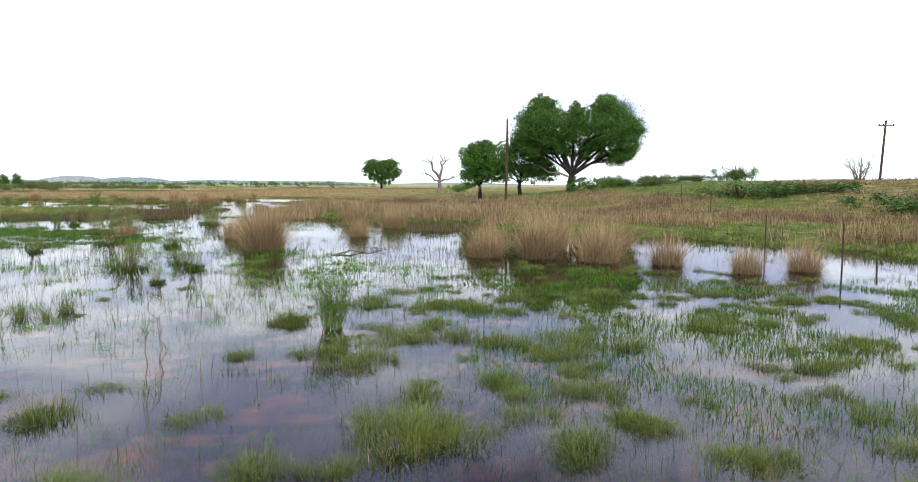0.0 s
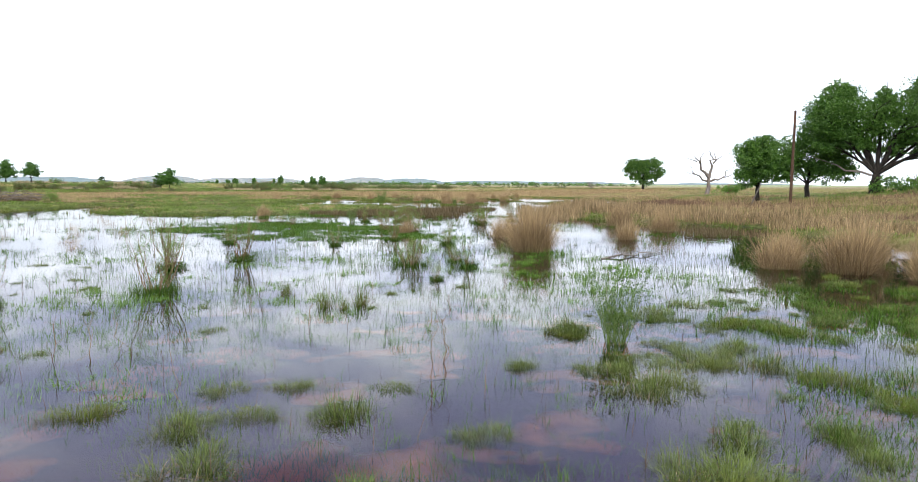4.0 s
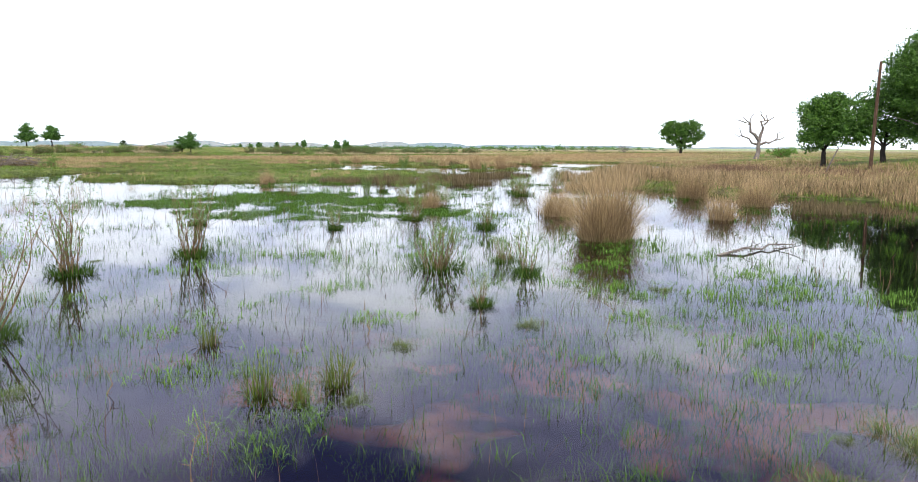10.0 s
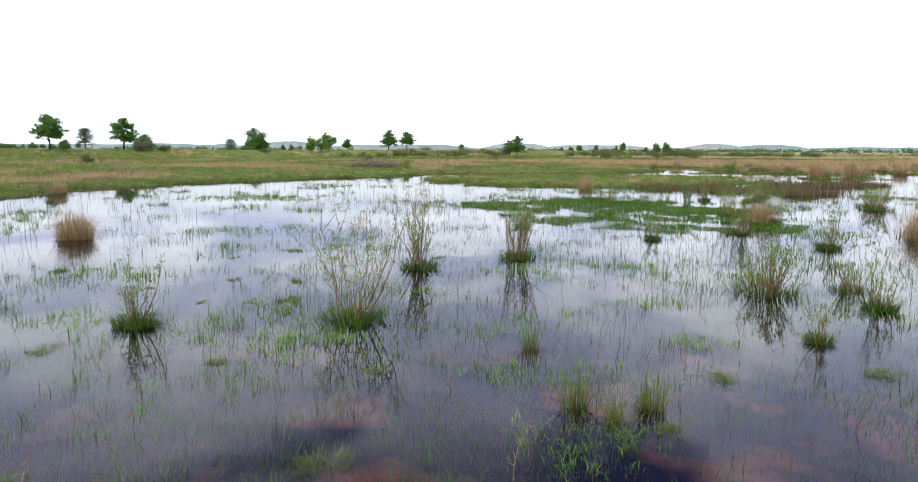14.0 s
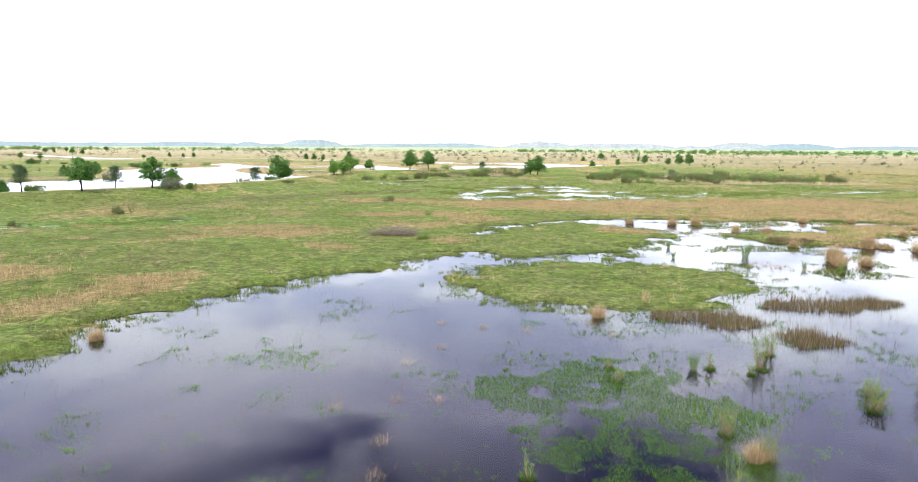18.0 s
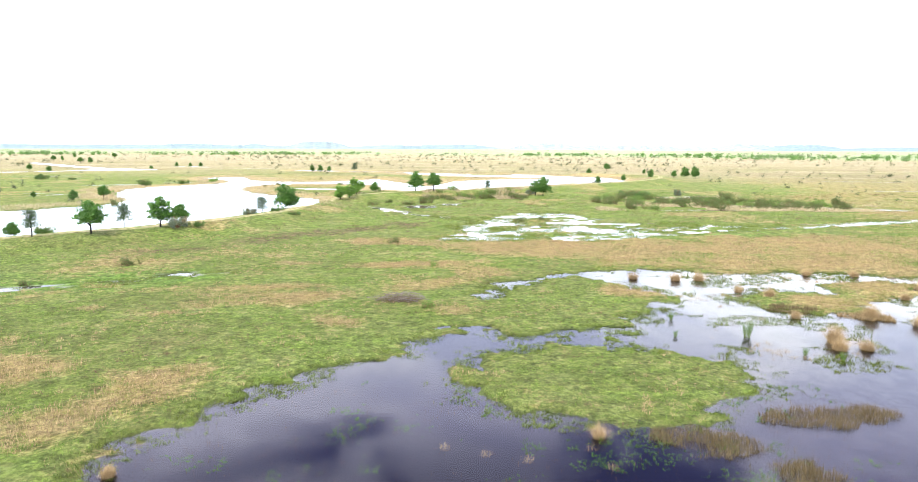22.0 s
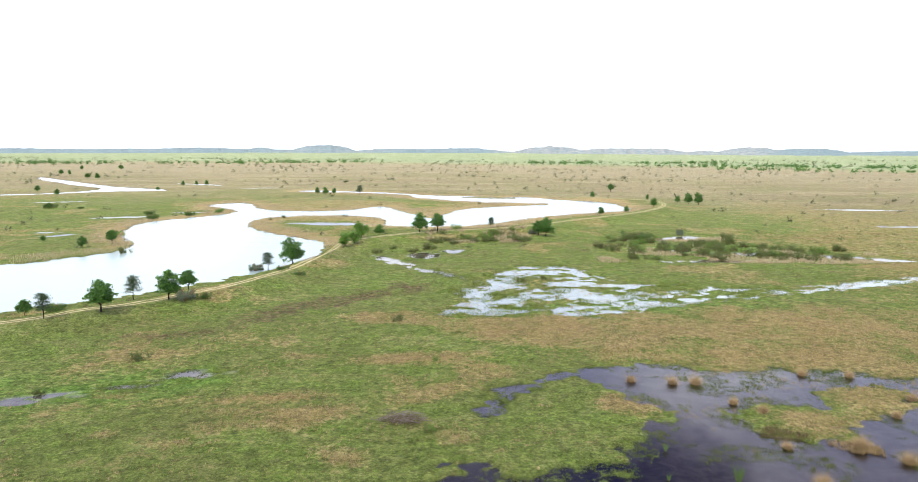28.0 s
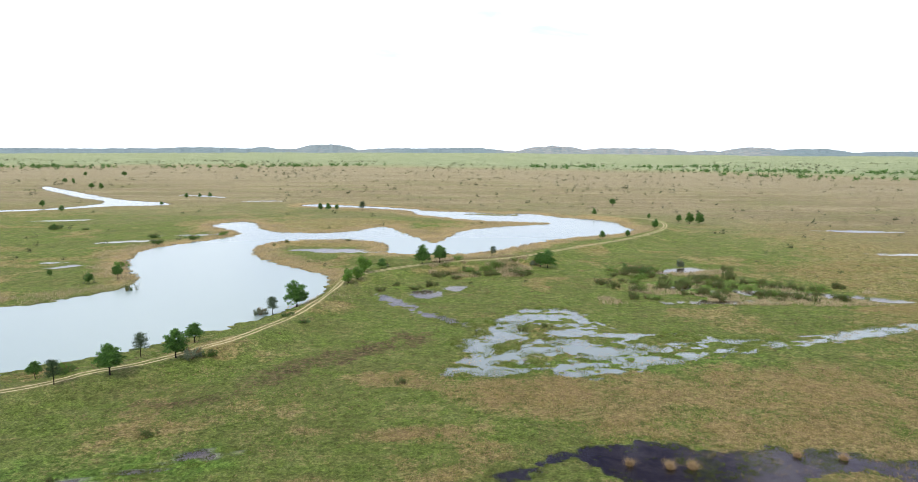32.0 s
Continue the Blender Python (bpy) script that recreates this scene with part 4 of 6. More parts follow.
clumps("straw_clumps", 12000, NEAR_LAND, lambda x, y: on_land(x, y) & (waves(x, y, 9, 61, 3) + 0.6 * sample(dry, x, y) + uni(len(x), -0.4, 0.4) > 0.5), 12, 0.20, 0.6, 0.035, M_TAN, "straw-coloured dead grass clumps in the meadow")
clumps("dead_stems", 9000, NEAR_LAND, lambda x, y: on_land(x, y) & (waves(x, y, 11, 62, 3) + 0.4 * sample(dry, x, y) + uni(len(x), -0.4, 0.4) > 0.35), 9, 0.22, 0.5, 0.04, M_RUST, "brown dead weeds in the meadow")
clumps("pasture_clumps", 15000, FAR_LAND, lambda x, y: on_land(x, y) & (waves(x, y, 14, 63, 3) + uni(len(x), -0.5, 0.5) > 0.15), 9, 0.4, 0.5, 0.10, M_RANK, "dark green rough grass clumps farther out")
clumps("pasture_stems", 7000, FAR_LAND, lambda x, y: on_land(x, y) & (waves(x, y, 18, 64, 3) + uni(len(x), -0.5, 0.5) > 0.15), 8, 0.4, 0.6, 0.11, M_RUST, "brown dead weeds farther out")
clumps("shore_mounds", 60000, (-62, 92, 28, 122), lambda x, y: (sample(edge_rough, x, y) > -3.2) & (sample(edge_rough, x, y) < 0.7) & (waves(x, y, 4, 74, 3) + uni(len(x), -0.35, 0.35) > 0.12 - 0.14 * sample(edge_rough, x, y)), 16, 0.17, 0.42, 0.045, M_TUSSOCK, "small dark grass mounds along the waterline")
clumps("water_sprigs", 42000, (-9, 9, -7, 15), lambda x, y: (sample(edge_rough, x, y) < -0.2) & (1.3 * waves(x, y, 2.4, 75, 3) + 0.5 * waves(x, y, 0.6, 76, 2) > 0.26), 7, 0.09, 0.15, 0.008, M_LAWN, "short green sprigs just breaking the water")
clumps("marsh_sedge", 15000, EAST_MARSH, lambda x, y: (sample(edge_rough, x, y) < 0) & (waves(x, y, 6, 65, 3) + 0.4 * waves(x, y, 1.6, 66, 2) > 0.32 - 0.3 * ease(y, 92, 116)), 10, 0.22, 0.42, 0.06, M_SEDGE, "drifts of olive sedge standing in the east marsh")
clumps("marsh_straw", 4000, EAST_MARSH, lambda x, y: (sample(edge_rough, x, y) < 0.6) & (waves(x, y, 7, 67, 3) + 0.3 * waves(x, y, 1.6, 68, 2) > 0.62 - 0.5 * ease(y, 88, 112)), 10, 0.22, 0.65, 0.03, M_TAN, "ragged straw reeds standing in the east marsh")
# reed mats standing in the water round the islands and along the east bank
REED_MATS = [(20.5, 47.5, 5, 3.2, -30, 0.9), (33.5, 52.8, 7, 2.4, 2, 0.93), (24.5, 43.0, 3.4, 2, -10, 0.9), (39, 38, 4, 8, 20, 1.3), (37, 24, 3, 8, 0, 1.3), (36, 6, 2.5, 6, 0, 1.2), (32, -6, 2, 5, 10, 1.1), (52, 55, 9, 3, 40, 1.4), (30, 34, 3, 2, 0, 1.0), (44, 47, 9, 4, 30, 1.3), (34.5, 14, 1.8, 5, 0, 1.2), (46, 90, 3, 3, 0, 0.8),
             (55, 86, 3, 2, 0, 1.0), (16, 21, 1.6, 1.3, 0, 1.2), (27, 17, 2, 1.5, 0, 0.9)]
for tone, share in ((M_MATBROWN, 0.45), (M_TAN, 0.8)):
    xs, ys, hs = [], [], []
    for cx, cy, rx, ry, turn, tall in REED_MATS:
        if tone is M_TAN and tall < 0.95:
            continue
        x, y = scatter(int(rx * ry * 1040 * share * (2.2 if tall < 0.95 else 1.0) / (1 + max(0, rx * ry - 10) * 0.025)), -1.3, 1.3, -1.3, 1.3)
        ok = (np.hypot(x, y) + 0.55 * waves(x * rx + cx, y * ry + cy, 2.6, 35, 3) + uni(len(x), -0.15, 0.15)) < 0.82
        x, y = x[ok] * rx, y[ok] * ry
        ct, st = math.cos(radians(turn)), math.sin(radians(turn))
        xs.append(cx + x * ct - y * st); ys.append(cy + x * st + y * ct); hs.append(np.full(ok.sum(), tall))
    x, y, hh = np.concatenate(xs), np.concatenate(ys), np.concatenate(hs)
    n = len(x)
    grass_stuff("reed_bed", x, y, hh * uni(n, 0.3, 1.1) * (0.85 + 0.35 * waves(x, y, 2.2, 47, 2)), uni(n, 0.010, 0.022) + np.hypot(x, y) * 0.0002, hh * uni(n, 0.03, 0.5), uni(n, 0, 0.5), tone,
                "rust-brown reed bed standing in the water" if tone is M_MATBROWN else "pale tan dead reeds along the bank", z=np.clip(sample(height, x, y), -0.06, 0.3) - 0.03)


# feathery dry grass: plumes in the meadow's tan patches, the belt beyond the marsh and the east bank
def plumes(name, x, y, tall, width, mat, label):
    n = len(x)
    grass_stuff(name, x, y, tall * uni(n, 0.35, 1.0) * (0.9 + 0.3 * waves(x, y, 2.5, 78, 2)), width * uni(n, 0.7, 1.3), tall * uni(n, 0.05, 0.55), uni(n, 0.0, 0.45), mat, label)


px, py = [], []
for cx, cy, rx, ry, turn in DRY:
    if 35 < cy < 130 and cx < 75 and rx < 14:
        u, v = scatter(int(rx * ry * 160), -1.25, 1.25, -1.25, 1.25)
        ok = np.hypot(u, v) + 0.45 * waves(u * rx + cx, v * ry + cy, 3.2, 79, 3) + uni(len(u), -0.25, 0.25) < 0.85
        u, v = u[ok] * rx, v[ok] * ry
        ct, st = math.cos(radians(turn)), math.sin(radians(turn))
        px.append(cx + u * ct - v * st); py.append(cy + u * st + v * ct)
x, y = np.concatenate(px), np.concatenate(py)
ok = on_land(x, y)
plumes("dry_plumes", x[ok], y[ok], 0.88, 0.022, M_TAN, "feathery tan grass standing in patches over the meadow")
x, y = scatter(130000, -25, 130, 110, 168)
ok = on_land(x, y) & (sample(dry, x, y) + uni(len(x), -0.25, 0.25) > 0.5)
plumes("belt_plumes", x[ok], y[ok], 0.7, 0.05, M_TAN, "belt of feathery tan grass beyond the marsh")
x, y = scatter(330000, 26, 104, -24, 84)
off = np.hypot(x, y)
ok = on_land(x, y) & (sample(dry, x, y) + uni(len(x), -0.3, 0.3) > 0.45) & (rng.random(len(x)) < 1.25 - off / 105) & (x < 57 + 0.6 * y)
x, y, off = x[ok], y[ok], off[ok]
tone = waves(x, y, 7, 80, 3) + 0.9 * sample(heath_v, x, y) + uni(len(x), -0.45, 0.45)
for sel, mat, nm, lb in ((tone < -0.38, M_SEDGE, "bank_sedge", "olive green sedge among the dry grass of the east bank"), ((tone >= -0.38) & (tone < 0.18), M_TAN, "bank_plumes", "soft tan grass along the east bank"), (tone >= 0.18, M_RUST, "bank_brown_grass", "purple-brown dead grass along the east bank")):
    plumes(nm, x[sel], y[sel], 0.85 + 0.45 * waves(x[sel], y[sel], 6, 84, 3), 0.007 + 0.00024 * off[sel], mat, lb)
# mats of short bright grass floating and standing in the open water: place and half-width
MATS = [(-4.1, 10.9, 0.5), (-2.4, 19.0, 1.1), (1.6, 14.8, 0.9), (0.8, 10.2, 0.9), (3.5, 11.7, 0.6), (6.8, 10.9, 1.0), (1.0, 8.0, 0.7), (9.6, 10.8, 1.1), (-3.3, 11.8, 0.8), (-1.9, 9.2, 0.6), (1.0, 6.2, 0.9), (7.0, 7.5, 0.4), (3.8, 15.5, 1.0), (-6.3, 10.6, 0.7), (-16.6, 26.9, 1.0), (-7.5, 23.1, 0.9), (1.0, 10.9, 0.6), (6.2, 4.6, 0.5), (-3.4, 10.4, 1.3), (-4.2, 3.2, 1.0), (-2.7, 2.2, 0.8), (10.8, 11.7, 1.8), (12.4, 13.6, 1.2), (8.0, 16.0, 1.4), (-8.0, 15.0, 1.2), (10.5, 8.0, 1.2), (-1.0, 12.8, 0.7)]
MATS2 = [(11.0, 19.0, 1.6), (13.0, 30.0, 2.0), (14.5, 26.0, 1.6), (-10.3, 38.5, 2.6), (-13.5, 39.0, 1.6), (9.5, 18.0, 1.4), (12.5, 22.0, 1.4), (5.0, 6.2, 0.5), (8.6, 5.4, 0.9), (11.2, 5.2, 1.0), (-6.5, 6.0, 1.0), (-5.5, 1.0, 0.9), (-6.6, 3.8, 0.9), (-8.6, 9.5, 1.1), (6.6, 14.0, 0.9), (3.4, 9.2, 0.5)]
MATS3 = [(8.6, 9.0, 1.0), (9.4, 6.9, 1.0), (9.0, 4.6, 1.0), (7.5, 2.9, 0.8), (6.6, 7.0, 0.7), (7.3, 5.6, 0.7), (11.4, 8.2, 1.3), (11.6, 6.0, 1.2), (8.6, 2.9, 0.9)]
mx, my = [], []
for cx, cy, r in MATS + MATS2 + MATS3:
    u, v = scatter(int(r * r * (800 if cy < 16 else 420)) + 200, -1.5, 1.5, -1.5, 1.5)
    x, y = cx + u * r * 1.25, cy + v * r
    ok = (np.hypot(u, v) + 0.55 * waves(x, y, 1.1, 81, 3) + uni(len(u), -0.3, 0.3) < 0.75) & (waves(x, y, 0.35, 82, 2) > -0.25)
    mx.append(x[ok]); my.append(y[ok])
x, y = np.concatenate(mx), np.concatenate(my)
count = rng.integers(2, 5, len(x))
x, y = np.repeat(x, count), np.repeat(y, count)
n = len(x)
x, y = x + rng.normal(0, 0.03, n), y + rng.normal(0, 0.03, n)
off = np.hypot(x, y)
grass_stuff("grass_mats", x, y, uni(n, 0.03, 0.17) * (1 + 0.6 * waves(x, y, 0.9, 83, 2)) + 0.03, uni(n, 0.004, 0.008) + off * 0.0004, uni(n, 0.02, 0.16), uni(n, 0.1, 0.7), M_SPRIG, "bright green grass mats in the shallow water", z=np.full(n, -0.03))


# ---- grass tussocks, one by one ----
def tussock(variant, material):
    n = 1250
    hub = np.stack([rng.normal(0, 0.19, 7), rng.normal(0, 0.14, 7)], -1)
    pick = rng.integers(0, 7, n)
    off = rng.normal(0, 0.09, (n, 2))
    base = np.column_stack([hub[pick] + off, np.full(n, -0.06)])
    a = np.arctan2(off[:, 1] + 0.5 * hub[pick, 1], off[:, 0] + 0.5 * hub[pick, 0]) + rng.normal(0, 1.0, n)
    tall = uni(n, 0.10, 0.44) * (0.7 + 0.5 * rng.random(7))[pick]
    flat = rng.random(n) < 0.25
    tall = np.where(flat, 0.55 * tall, tall)
    reach = np.where(flat, uni(n, 0.20, 0.50), uni(n, 0.04, 0.32))
    shape = ribbons(base, a, tall, reach, uni(n, 0.0045, 0.0085), np.where(flat, 0.9, uni(n, 0.1, 0.8)), 2)
    e = new("grass_tussock")
    part("blade_mass", shape, material, e)
    n = 110
    pick = rng.integers(0, 7, n)
    base = np.column_stack([hub[pick] + rng.normal(0, 0.10, (n, 2)), np.full(n, -0.05)])
    part("litter_mass", ribbons(base, uni(n, 0, 6.283), uni(n, 0.06, 0.26), uni(n, 0.08, 0.34), uni(n, 0.004, 0.008), uni(n, 0.3, 0.9), 3), M_RUST if variant % 2 else M_TAN, e, "flattened brown dead blades")["kind"] = "stuff"
    return e


TUSSOCK_LABELS = ["mounded green grass tussock standing in shallow water", "yellow-green sedge tussock with drooping blades in the marsh"]
tussocks = [tussock(k, M_TUSSOCK if k % 3 else M_SEDGE) for k in range(6)]
SPOTS = ([(0.85, -3.35, 1.05), (1.35, -3.15, 1.05), (1.1, -2.9, 0.95), (1.2, -3.65, 0.9), (4.4, 2.5, 1.0), (4.1, 2.3, 0.8), (-3.6, 1.9, 0.8), (-2.8, 0.8, 0.9), (-2.7, -0.3, 0.9), (-2.0, 0.9, 0.6), (-1.9, 1.9, 0.6), (-1.0, 0.4, 0.9), (-1.2, 1.7, 0.6), (-1.8, -1.7, 0.8), (-1.7, -2.2, 0.7), (-0.1, 1.0, 0.5), (0.1, -1.1, 0.6), (-0.4, -2.7, 0.8), (0.0, -3.2, 0.7), (2.1, -2.5, 0.8), (2.7, -0.9, 0.9)] +
        [(3.2, -0.6, 0.9), (2.9, 0.1, 0.7), (2.0, 0.9, 0.6), (3.9, 2.1, 0.6), (5.6, 0.1, 0.9), (5.1, -0.9, 0.9), (5.3, -1.7, 1.0), (4.8, -0.2, 0.9), (3.4, -3.0, 0.7), (7.5, 0.3, 0.9), (5.2, -3.0, 0.9), (6.1, -2.8, 0.9), (3.8, -4.2, 0.8), (2.4, -4.2, 0.7), (2.1, -4.9, 0.8), (3.0, -5.2, 0.8), (6.3, -3.6, 0.9), (5.9, 2.8, 0.8), (7.0, 2.8, 0.8), (8.1, 2.9, 0.8)])
spots = list(SPOTS)
while len(spots) < 190:
    x, y = float(uni(1, 1, 17)[0]), float(uni(1, -8, 4.5)[0])
    inside = float(oval(np.array([x]), np.array([y]), 9.5, -2.2, 8.5, 5.5, 30)[0])
    if inside < 0.4 and math.hypot(x - 1, y + 3.3) > 1.2:
        spots.append((x, y, float(uni(1, 0.35, 0.75)[0])))
while len(spots) < 230:
    x, y = float(uni(1, 4, 17)[0]), float(uni(1, -11, -4)[0])
    if float(oval(np.array([x]), np.array([y]), 11, -7, 6, 3.5, 20)[0]) < 0.3:
        spots.append((x, y, float(uni(1, 0.35, 0.75)[0])))
while len(spots) < 265:
    x, y = float(uni(1, -9, 9)[0]), float(uni(1, 1, 20)[0])
    if waves(np.array([x]), np.array([y]), 4, 36, 2)[0] > 0.25 and math.hypot(x - 2, y - 3) > 2.5:
        spots.append((x, y, float(uni(1, 0.25, 0.5)[0])))
for k, (x, y, s) in enumerate(spots):
    t = tussocks[k % 6]
    o = t if k < 6 else copy_thing(t, Matrix())
    o.matrix_basis = Matrix.Translation((x, y, -0.02)) @ pose(0, 0, 0, 0, 0, 57 * k % 360) @ Matrix.Diagonal((s * 1.15, s * 1.15, s, 1))
    tagged(o, TUSSOCK_LABELS[0 if (k % 6) % 3 else 1], "grass tussock", "grass tussocks in the marsh")


# ---- dead reed clumps ----
def reed_clump(n, spread_r, tall, flare, material=M_TAN):
    e = new("reed_clump")
    r = spread_r * np.sqrt(rng.random(n))
    a = uni(n, 0, 2 * math.pi)
    base = np.stack([r * np.cos(a), r * np.sin(a), np.full(n, -0.1)], -1)
    part("stalk_mass", ribbons(base, a + rng.normal(0, 1.25, n), tall * (0.15 + 0.95 * rng.random(n) ** 0.9) * (1.05 - 0.3 * r / spread_r), tall * flare * uni(n, 0.0, 1.15) ** 1.5 * (0.35 + r / spread_r) + np.abs(rng.normal(0, 0.06 * tall, n)), uni(n, 0.005, 0.010), uni(n, 0.0, 0.5), 3), material, e)
    m = n // 7
    r, a = spread_r * np.sqrt(rng.random(m)), uni(m, 0, 2 * math.pi)
    base = np.stack([r * np.cos(a), r * np.sin(a), np.full(m, -0.1)], -1)
    part("brown_stalk_mass", ribbons(base, uni(m, 0, 6.283), tall * uni(m, 0.15, 0.7), tall * np.abs(rng.normal(0, 0.16, m)), uni(m, 0.006, 0.013), uni(m, 0.0, 0.8), 3), M_RUST, e, "brown broken stalks")
    m = n // 9
    r, a = spread_r * 1.05 * np.sqrt(rng.random(m)), uni(m, 0, 2 * math.pi)
    base = np.stack([r * np.cos(a), r * np.sin(a), np.full(m, -0.08)], -1)
    part("fallen_litter", ribbons(base, a, uni(m, 0.1, 0.35), uni(m, 0.2, 0.6), uni(m, 0.01, 0.02), uni(m, 0.3, 0.9), 3), M_RUST, e, "dark matted litter at the foot")
    return e


REEDS = [reed_clump(2600, 0.62, 3.0, 0.40), reed_clump(1000, 0.40, 1.7, 0.42), reed_clump(1500, 0.42, 1.45, 0.22), reed_clump(1700, 0.62, 2.2, 0.5), reed_clump(80, 0.35, 0.8, 0.35)]
REED_PLACES = ([(12.5, 14.4, 0, 1.0), (20.1, 16.6, 1, 1.0), (-11.6, 20.8, 2, 1.0), (13.5, 15.4, 3, 0.9), (-3.2, 24.0, 4, 1.0), (16.2, 6.1, 3, 0.85), (17.0, 4.3, 0, 0.85), (17.4, 2.0, 3, 0.9), (18.6, 2.6, 0, 0.75), (18.0, -0.2, 1, 1.1), (17.4, -2.9, 1, 0.9), (19.2, -4.2, 1, 1.0), (19.4, 7.8, 1, 1.1), (20.2, 5.4, 0, 0.8), (22.6, 3.6, 3, 0.9), (14.0, 16.2, 1, 1.1), (44, 75, 0, 1.0)] +
        [(43, 72, 3, 1.0), (46, 72, 3, 0.9), (59, 82, 3, 1.1), (37, 111, 3, 1.0), (41, 111, 3, 1.1), (55, 86, 0, 1.0), (41, 101, 4, 1.0), (44, 102, 1, 1.2), (47, 98, 3, 0.9), (45, 86, 3, 0.8), (40, 85, 4, 1.0), (67, 97, 3, 0.8), (74, 104, 3, 1.0), (-1, 47, 4, 1.0), (2, 46, 4, 1.0), (5, 45, 4, 1.0), (11, 49, 1, 1.0)] +
        [(10, 47, 4, 1.0), (11, 44, 4, 1.0), (-3, 38, 4, 1.0), (-1, 41, 4, 1.0), (-1, 32, 4, 1.0), (-6, 31, 4, 1.0), (-3, 32, 4, 1.0), (-24, 42.5, 2, 0.9), (-3.4, 27.2, 4, 1.0), (12.5, 25.5, 1, 0.8), (26.5, 20, 3, 1.0), (28, 25, 3, 1.1), (15.5, 20.5, 3, 0.8), (30, 112, 3, 0.9), (62, 116, 3, 0.9), (70, 115, 3, 0.9), (81, 109, 3, 1.0)])
for k, (x, y, v, s) in enumerate(REED_PLACES):
    o = REEDS[v] if k < 5 else copy_thing(REEDS[v], Matrix())
    o.matrix_basis = Matrix.Translation((x, y, max(-0.02, ground_z(x, y) - 0.03))) @ pose(0, 0, 0, 0, 0, 71 * k % 360) @ Matrix.Diagonal((1.12 * s, 1.12 * s, s, 1))
    tagged(o, ["tall tan dead reed clump standing in water", "small tan reed tuft mirrored in still water", "rounded straw-coloured reed tuft in open water", "wide tan dead reed clump at the water's edge", "thin sparse tan reed tuft in open water"][v], "reed clump", "dead reed clumps")


# ---- willow shrubs rising from the water ----
def willow(stems, tall, foot, flare, leaf_n, grassy=True, leaf=M_LEAF_BRIGHT, stem=M_STEM, leaf_size=0.052, thick=0.012):
    e = new("willow_shrub")
    bits, tips = [], []
    for k in range(stems):
        first = len(bits)
        a, r = float(uni(1, 0, 6.283)[0]), foot * math.sqrt(float(rng.random()))
        b = np.array([r * math.cos(a), r * math.sin(a), -0.15])
        hh = tall * float(uni(1, 0.38, 1.0)[0])
        out = flare * hh * float(uni(1, 0.2, 1.0)[0])
        a += float(rng.normal(0, 0.4))
        t = b + np.array([out * math.cos(a), out * math.sin(a), hh + 0.15])
        p = bent(b, t, -0.04, 6, 0.05)
        th = thick * float(uni(1, 0.6, 1.3)[0])
        bits.append(tube(p, th * np.linspace(1, 0.25, 6), 4))
        tips.append(p[2:])
        for q in range(3):
            s = p[2 + q]
            d = rng.normal(size=3) * 0.12 * hh
            d[2] = abs(d[2]) + 0.16 * hh
            tw = bent(s, s + d, 0.02, 4, 0.05)
            bits.append(tube(tw, th * 0.5 * np.linspace(1, 0.3, 4), 3))
            tips.append(tw[1:])
        if stems < 40:
            part("stem", join(bits[first:]), stem, e, smooth=True)
    if stems >= 40:
        part("stem_mass", join(bits), stem, e, smooth=True)
    tips = np.concatenate(tips)
    tips = tips[tips[:, 2] > 0.15 * tall]
    wgt = tips[:, 2] / tall
    pts = tips[rng.choice(len(tips), leaf_n, p=wgt / wgt.sum())] + rng.normal(0, 0.028 * tall, (leaf_n, 3))
    part("leaves", leaves(pts, np.full(leaf_n, leaf_size), 0.3, 0.6), leaf, e, "small bright new leaves")
    if grassy:
        n = 480
        r, a = foot * 3.0 * np.sqrt(rng.random(n)), uni(n, 0, 6.283)
        base = np.stack([r * np.cos(a), r * np.sin(a), np.full(n, -0.08)], -1)
        part("grass_skirt", ribbons(base, a, uni(n, 0.2, 0.5), uni(n, 0.05, 0.35), uni(n, 0.008, 0.015), uni(n, 0.1, 0.5), 2), M_GREEN, e, "green grass round the foot")
    return e


WILLOWS = [willow(17, 2.15, 0.16, 0.50, 900), willow(26, 1.85, 0.14, 0.42, 900), willow(26, 1.85, 0.15, 0.40, 1100), willow(30, 1.05, 0.22, 0.55, 900), willow(10, 1.2, 0.10, 0.42, 420),
           willow(75, 1.15, 0.15, 0.46, 1700, False, leaf=M_BUSH, stem=M_RUSH, leaf_size=0.045, thick=0.006)]
